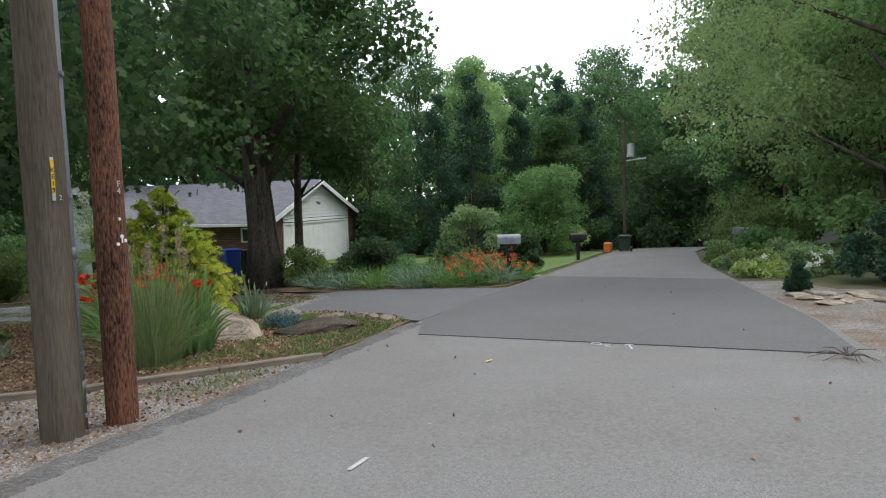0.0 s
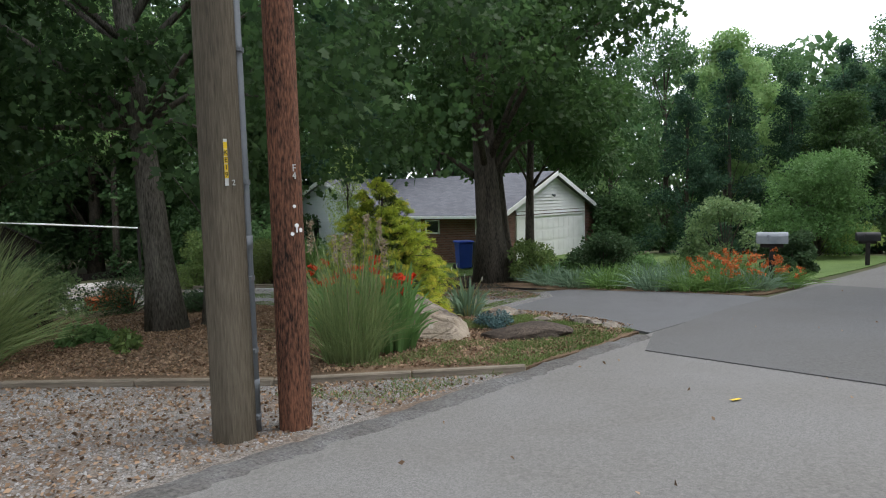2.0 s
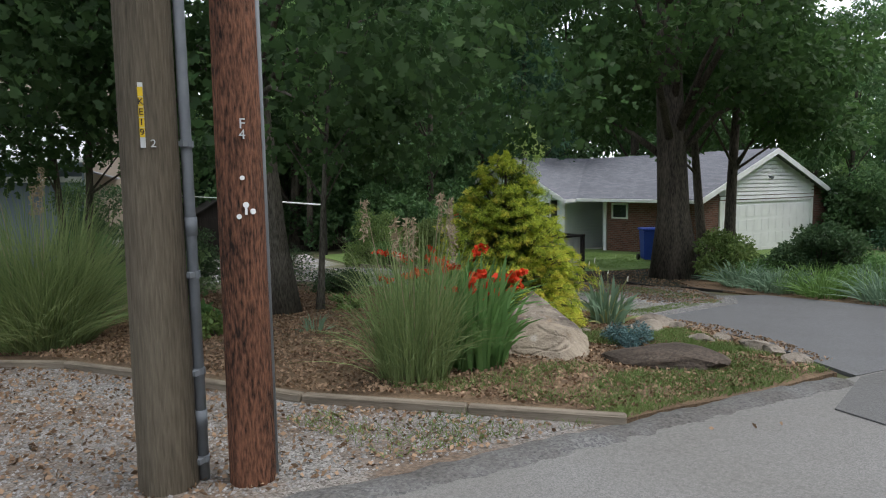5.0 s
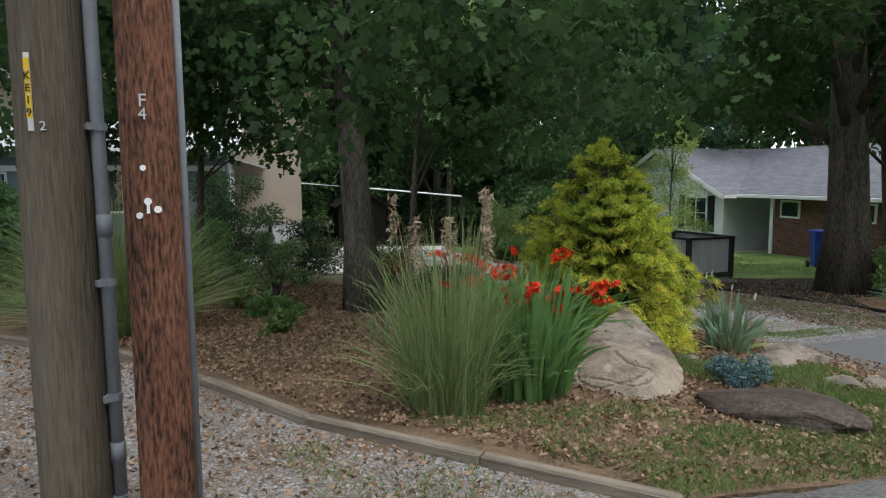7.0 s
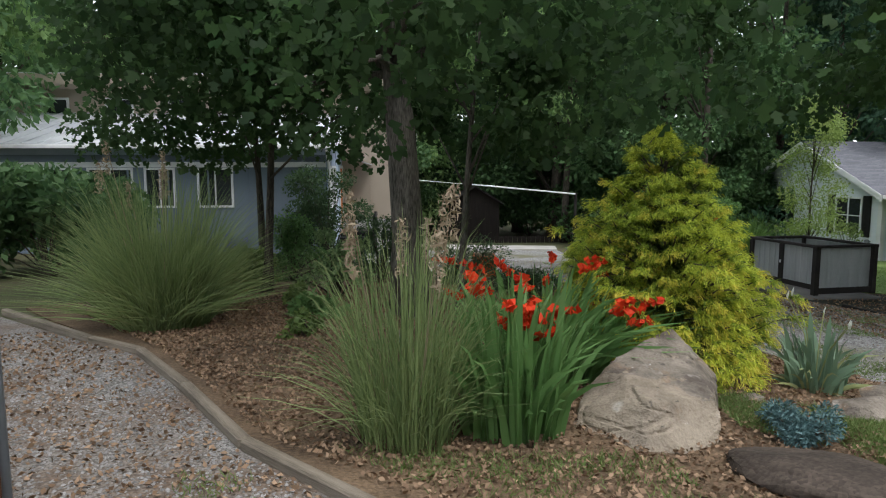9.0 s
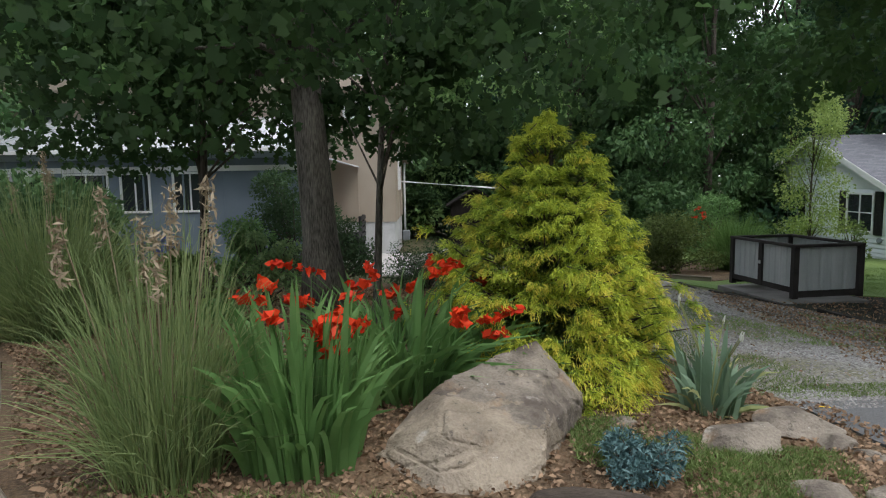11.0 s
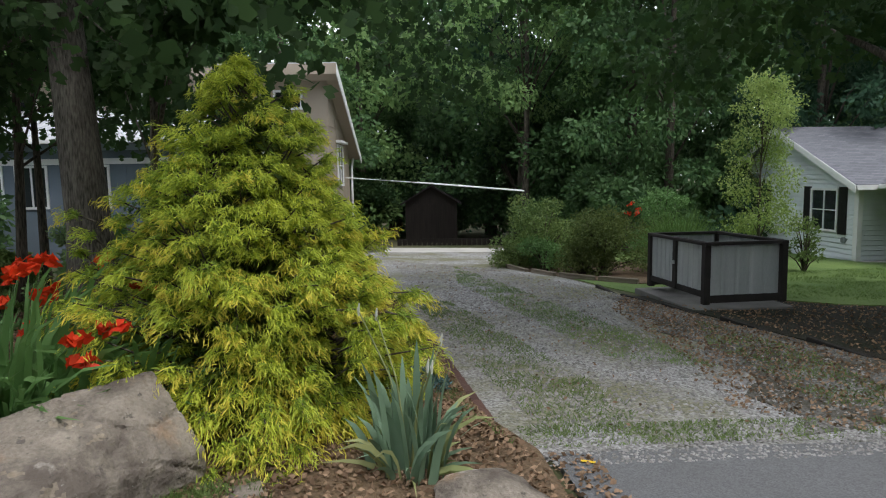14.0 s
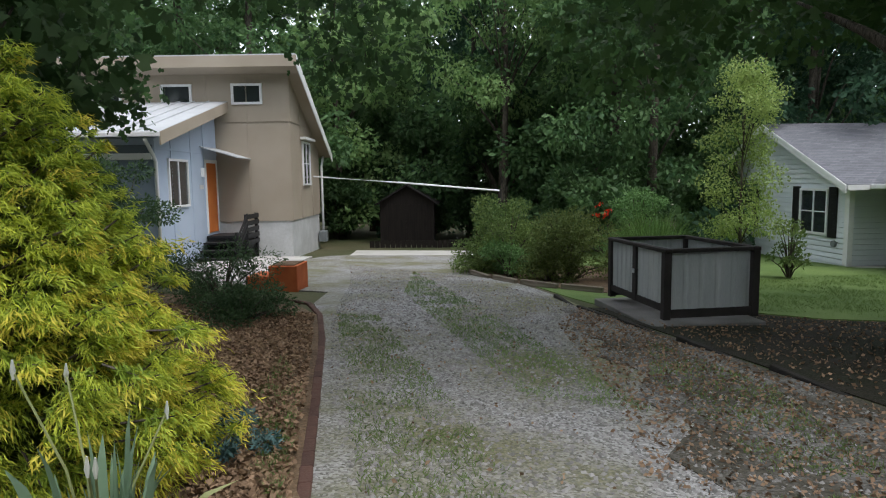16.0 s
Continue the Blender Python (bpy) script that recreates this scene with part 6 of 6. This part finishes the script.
roof_slab(bm, (-5.5, -0.5, 2.3), (0, -0.5, 4.35), (0, 9.5, 4.35), (-5.5, 9.5, 2.3))
roof_slab(bm, (0, -0.5, 4.35), (5.5, -0.5, 2.3), (5.5, 9.5, 2.3), (0, 9.5, 4.35))
part("roof", bm, M["shingle"], fh)
window("window", fh, -3.5, -2, 0.9, 2.0, -0.02, 2)
window("window", fh, 1.5, 3, 0.9, 2.0, -0.02, 2)
fpole = thing("utility_pole", pose(18.2, 24.6, g(18.2, 24.6)), "distant grey utility pole with transformer", "utility pole")
part("shaft", tube(bmesh.new(), [(0, 0, -0.2), (0, 0, 6.0)], [0.09, 0.07], 10), M["pole_grey"], fpole)
part("transformer", tube(bmesh.new(), [(0.25, -0.15, 4.4), (0.25, -0.15, 5.0)], 0.17, 12), M["steel"], fpole)
part("lamp_arm", tube(bmesh.new(), [(0, 0, 4.2), (0.7, -0.7, 4.3)], 0.03, 6), M["steel"], fpole)


# ---- overhead wire and far pole ----
wr = thing("overhead_wire", pose(0, 0, 0), "thin black overhead service wire", "wire")
part("wire", tube(bmesh.new(), [(-1.5, 4.4, 9.0), (5.86, 30.4, 11.3), (16, 41.4, 8.8), (25.7, 51.7, 6.6)], 0.02, 5), M["black"], wr)


# ---- loose stones, dry leaves and weeds ----
def inside(x, y, poly):
    c = False
    for (x0, y0), (x1, y1) in zip(poly, poly[1:] + poly[:1]):
        if (y0 > y) != (y1 > y) and x < (x1 - x0) * (y - y0) / (y1 - y0) + x0:
            c = not c
    return c


def scatter(poly, n, seed):
    rnd = random.Random(seed)
    xs, ys = [p[0] for p in poly], [p[1] for p in poly]
    pts = []
    while len(pts) < n:
        x, y = rnd.uniform(min(xs), max(xs)), rnd.uniform(min(ys), max(ys))
        if inside(x, y, poly):
            pts.append((x, y))
    return pts


def pebbles(name, poly, n, s0, s1, lift, m, label, seed):
    rnd = random.Random(seed)
    verts, faces = [], []
    for x, y in scatter(poly, n, seed):
        s = rnd.uniform(s0, s1)
        z = g(x, y) + lift + s * 0.2
        i = len(verts)
        a0 = rnd.random() * 6.3
        for k in range(4):
            a = a0 + k * math.pi / 2 + rnd.uniform(-0.3, 0.3)
            q = s * rnd.uniform(0.7, 1.1)
            verts.append((x + math.cos(a) * q, y + math.sin(a) * q, z - s * 0.1))
        verts.append((x + rnd.uniform(-0.3, 0.3) * s, y + rnd.uniform(-0.3, 0.3) * s, z + s * rnd.uniform(0.35, 0.7)))
        faces += [(i, i + 1, i + 4), (i + 1, i + 2, i + 4), (i + 2, i + 3, i + 4), (i + 3, i, i + 4)]
    tagged(rawpart(name, verts, faces, m), label, "gravel", kind="stuff")


SHO = [(-5.1, -0.8), (-2.75, 2.25), (-1.45, 3.95), (-0.4, 5.05), (0.6, 6.1), (-0.34, 6.1), (-1.7, 6.0), (-3.2, 6.2), (-4.72, 6.4), (-6.5, 6.0), (-7.5, 2.0)]
pebbles("shoulder_gravel", SHO, 26000, 0.006, 0.017, 0.02, M["stone_bits"], "loose grey gravel on the shoulder", 1)
DRV = [(0.5, 11.2), (-1.7, 12.35), (-5.0, 14.3), (-8.0, 16.5), (-12, 19.0), (-8.5, 19.6), (-4.3, 18.2), (-1.3, 16.5), (1.2, 15.2), (1.8, 13.2)]
pebbles("drive_gravel", DRV, 16000, 0.009, 0.026, 0.024, M["stone_bits"], "loose pale gravel on the drive", 2)
BED = [(0.15, 6.35), (-1.7, 6.2), (-4.6, 6.6), (-7.5, 6.6), (-8, 12.5), (-5.0, 13.9), (-1.8, 12.0), (-0.2, 11.15), (0.55, 10.95), (1.4, 10.4), (1.9, 9.3), (1.0, 8.6), (0.75, 7.5)]


def litter(name, poly, n, size, lift, m, label, seed, mnd=True, flat=0.2):
    pts = scatter(poly, n, seed)
    c = np.array([(x, y, g(x, y) + lift + (mound(x, y) if mnd else 0)) for x, y in pts])
    d = rng.normal(size=(n, 3))
    d[:, 2] *= flat
    ob = leaves(name, c, size, m, None, droop=0.0, aspect=0.6, out=d)
    tagged(ob, label, "leaf litter", kind="stuff")


litter("dry_leaf_litter", BED, 48000, 0.04, 0.06, M["litter"], "brown dry leaves over the mulch", 3)
litter("shoulder_litter", SHO, 8500, 0.042, 0.035, M["litter"], "scattered dry leaves on the gravel", 4, False)
litter("drive_litter", DRV, 800, 0.034, 0.045, M["litter"], "scattered dry leaves on the drive", 5, False)
litter("soil_litter", [(-3.2, 17.95), (-1.2, 16.85), (1.5, 15.5), (2.0, 16.0), (1.6, 17), (2.6, 18.7), (0.5, 20.4), (-1.4, 19.2)], 1800, 0.045, 0.025, M["litter"], "dry leaves on the bare soil", 15, False)
litter("road_litter", [(-0.5, 4.4), (2.7, 8.0), (7, 12), (9, 8.5), (5.2, 3.0), (1, -1)], 45, 0.045, 0.05, M["litter"], "few fallen leaves on the road", 6, False)


def turf(name, poly, n, h, m, label, seed, lift=0.03, mnd=False):
    random.seed(seed)
    pts = [p for p in scatter(poly, n, seed) if noise.noise(Vector((p[0] * 1.7, p[1] * 1.7, seed))) + 0.6 * noise.noise(Vector((p[0] * 6, p[1] * 6, seed))) > random.uniform(-0.45, 0.25)]
    base = [(x, y, g(x, y) + lift + (mound(x, y) if mnd else 0)) for x, y in pts]
    tips = [(b[0] + random.gauss(0, h * 0.5), b[1] + random.gauss(0, h * 0.5), b[2] + h * random.uniform(0.4, 1.1)) for b in base]
    ob = blades(name, base, tips, 0.008, m, None, 1)
    tagged(ob, label, "grass", kind="stuff")


turf("verge_grass", [(0.3, 6.4), (0.8, 6.3), (1.6, 7.2), (2.4, 8.1), (2.2, 8.6), (1.2, 9.9), (0.4, 9.6), (1.3, 8.2), (0.6, 7.4)], 18000, 0.055, L["weed"], "short green verge grass", 7, 0.04, True)
turf("rock_weeds", [(0.3, 8.7), (1.5, 8.7), (1.9, 9.0), (1.2, 10.1), (0.5, 9.5), (-0.1, 9.6), (-0.1, 9.1)], 15000, 0.05, L["weed"], "low green weeds between the rocks", 21, 0.05, True)
turf("bed_weeds", [(-1.2, 6.4), (0.6, 6.4), (1.0, 7.2), (0.2, 7.8), (-0.6, 7.0)], 3500, 0.06, L["weed"], "low green weeds in the mulch", 8, 0.05, True)
turf("drive_weeds", [(-0.6, 13.4), (0.2, 13.9), (-6.0, 17.4), (-9.5, 19.2), (-6.4, 16.6)], 11000, 0.04, L["lawn"], "sparse green weeds along the drive middle", 9, 0.03)
turf("drive_edge_weeds", [(0.4, 11.3), (-1.6, 12.4), (-5.0, 14.4), (-4.6, 14.8), (0.9, 12.0)], 9000, 0.035, L["weed"], "sparse weeds along the drive edge", 10, 0.03)
litter("edge_litter", [(0.5, 10.95), (-0.2, 11.24), (-1.8, 12.2), (-5.1, 14.1), (-5.6, 13.2), (-2.4, 11.4), (-0.6, 10.85)], 8000, 0.045, 0.07, M["litter"], "dry brown leaves beside the brick edging", 18)
litter("verge_litter", [(0.2, 6.4), (0.75, 6.35), (2.3, 8.1), (2.0, 8.9), (1.0, 8.5), (0.75, 7.5)], 1500, 0.04, 0.06, M["litter"], "few dry leaves in the verge grass", 24)
litter("apron_litter", [(2.4, 8.6), (2.0, 9.5), (1.4, 10.42), (0.5, 11.0), (0.72, 11.25), (1.62, 10.62), (2.2, 9.65), (2.55, 8.75)], 650, 0.036, 0.05, M["litter"], "dry leaves along the edge of the apron", 25, False)
pebbles("apron_gravel", [(0.45, 11.0), (1.1, 12.15), (1.8, 13.15), (1.8, 14.1), (2.1, 14.0), (2.08, 13.0), (1.36, 11.95), (0.68, 10.95)], 1800, 0.006, 0.016, 0.036, M["stone_bits"], "stray gravel over the edge of the apron", 26)
turf("apron_moss", [(0.4, 11.05), (1.15, 12.15), (1.85, 13.15), (1.7, 13.6), (0.9, 12.5), (0.1, 11.3)], 5000, 0.025, L["weed"], "thin mossy weeds where the gravel meets the apron", 27, 0.03)
turf("edge_bed_weeds", [(0.5, 10.9), (-0.2, 11.2), (-1.8, 12.15), (-3.0, 12.6), (-1.4, 11.5)], 3500, 0.05, L["weed"], "low weeds beside the brick edging", 19, 0.05, True)
turf("shoulder_weeds", [(-0.5, 5.1), (0.6, 6.15), (-1.0, 6.05), (-1.6, 5.6)], 1400, 0.05, L["weed"], "weeds at the gravel edge", 11, 0.03)
turf("lawn_grass", [(-3.5, 18.6), (-1.9, 19.5), (0.5, 20.8), (2, 23), (-2, 26.8), (-4.4, 22)], 26000, 0.06, L["lawn"], "lawn grass blades", 12, 0.015)
litter("margin_litter", [(1.7, 13.0), (1.9, 13.6), (1.4, 15.2), (-1.3, 16.6), (-3.4, 17.7), (-2.6, 16.2), (-0.2, 14.0), (0.8, 12.8)], 3800, 0.038, 0.04, M["litter"], "dry leaves along the drive margin", 16, False)
turf("margin_weeds", [(1.2, 13.4), (1.7, 13.9), (0.4, 15.3), (-1.3, 16.2), (-0.4, 14.8)], 4000, 0.035, L["weed"], "mossy weeds along the drive margin", 17, 0.032)
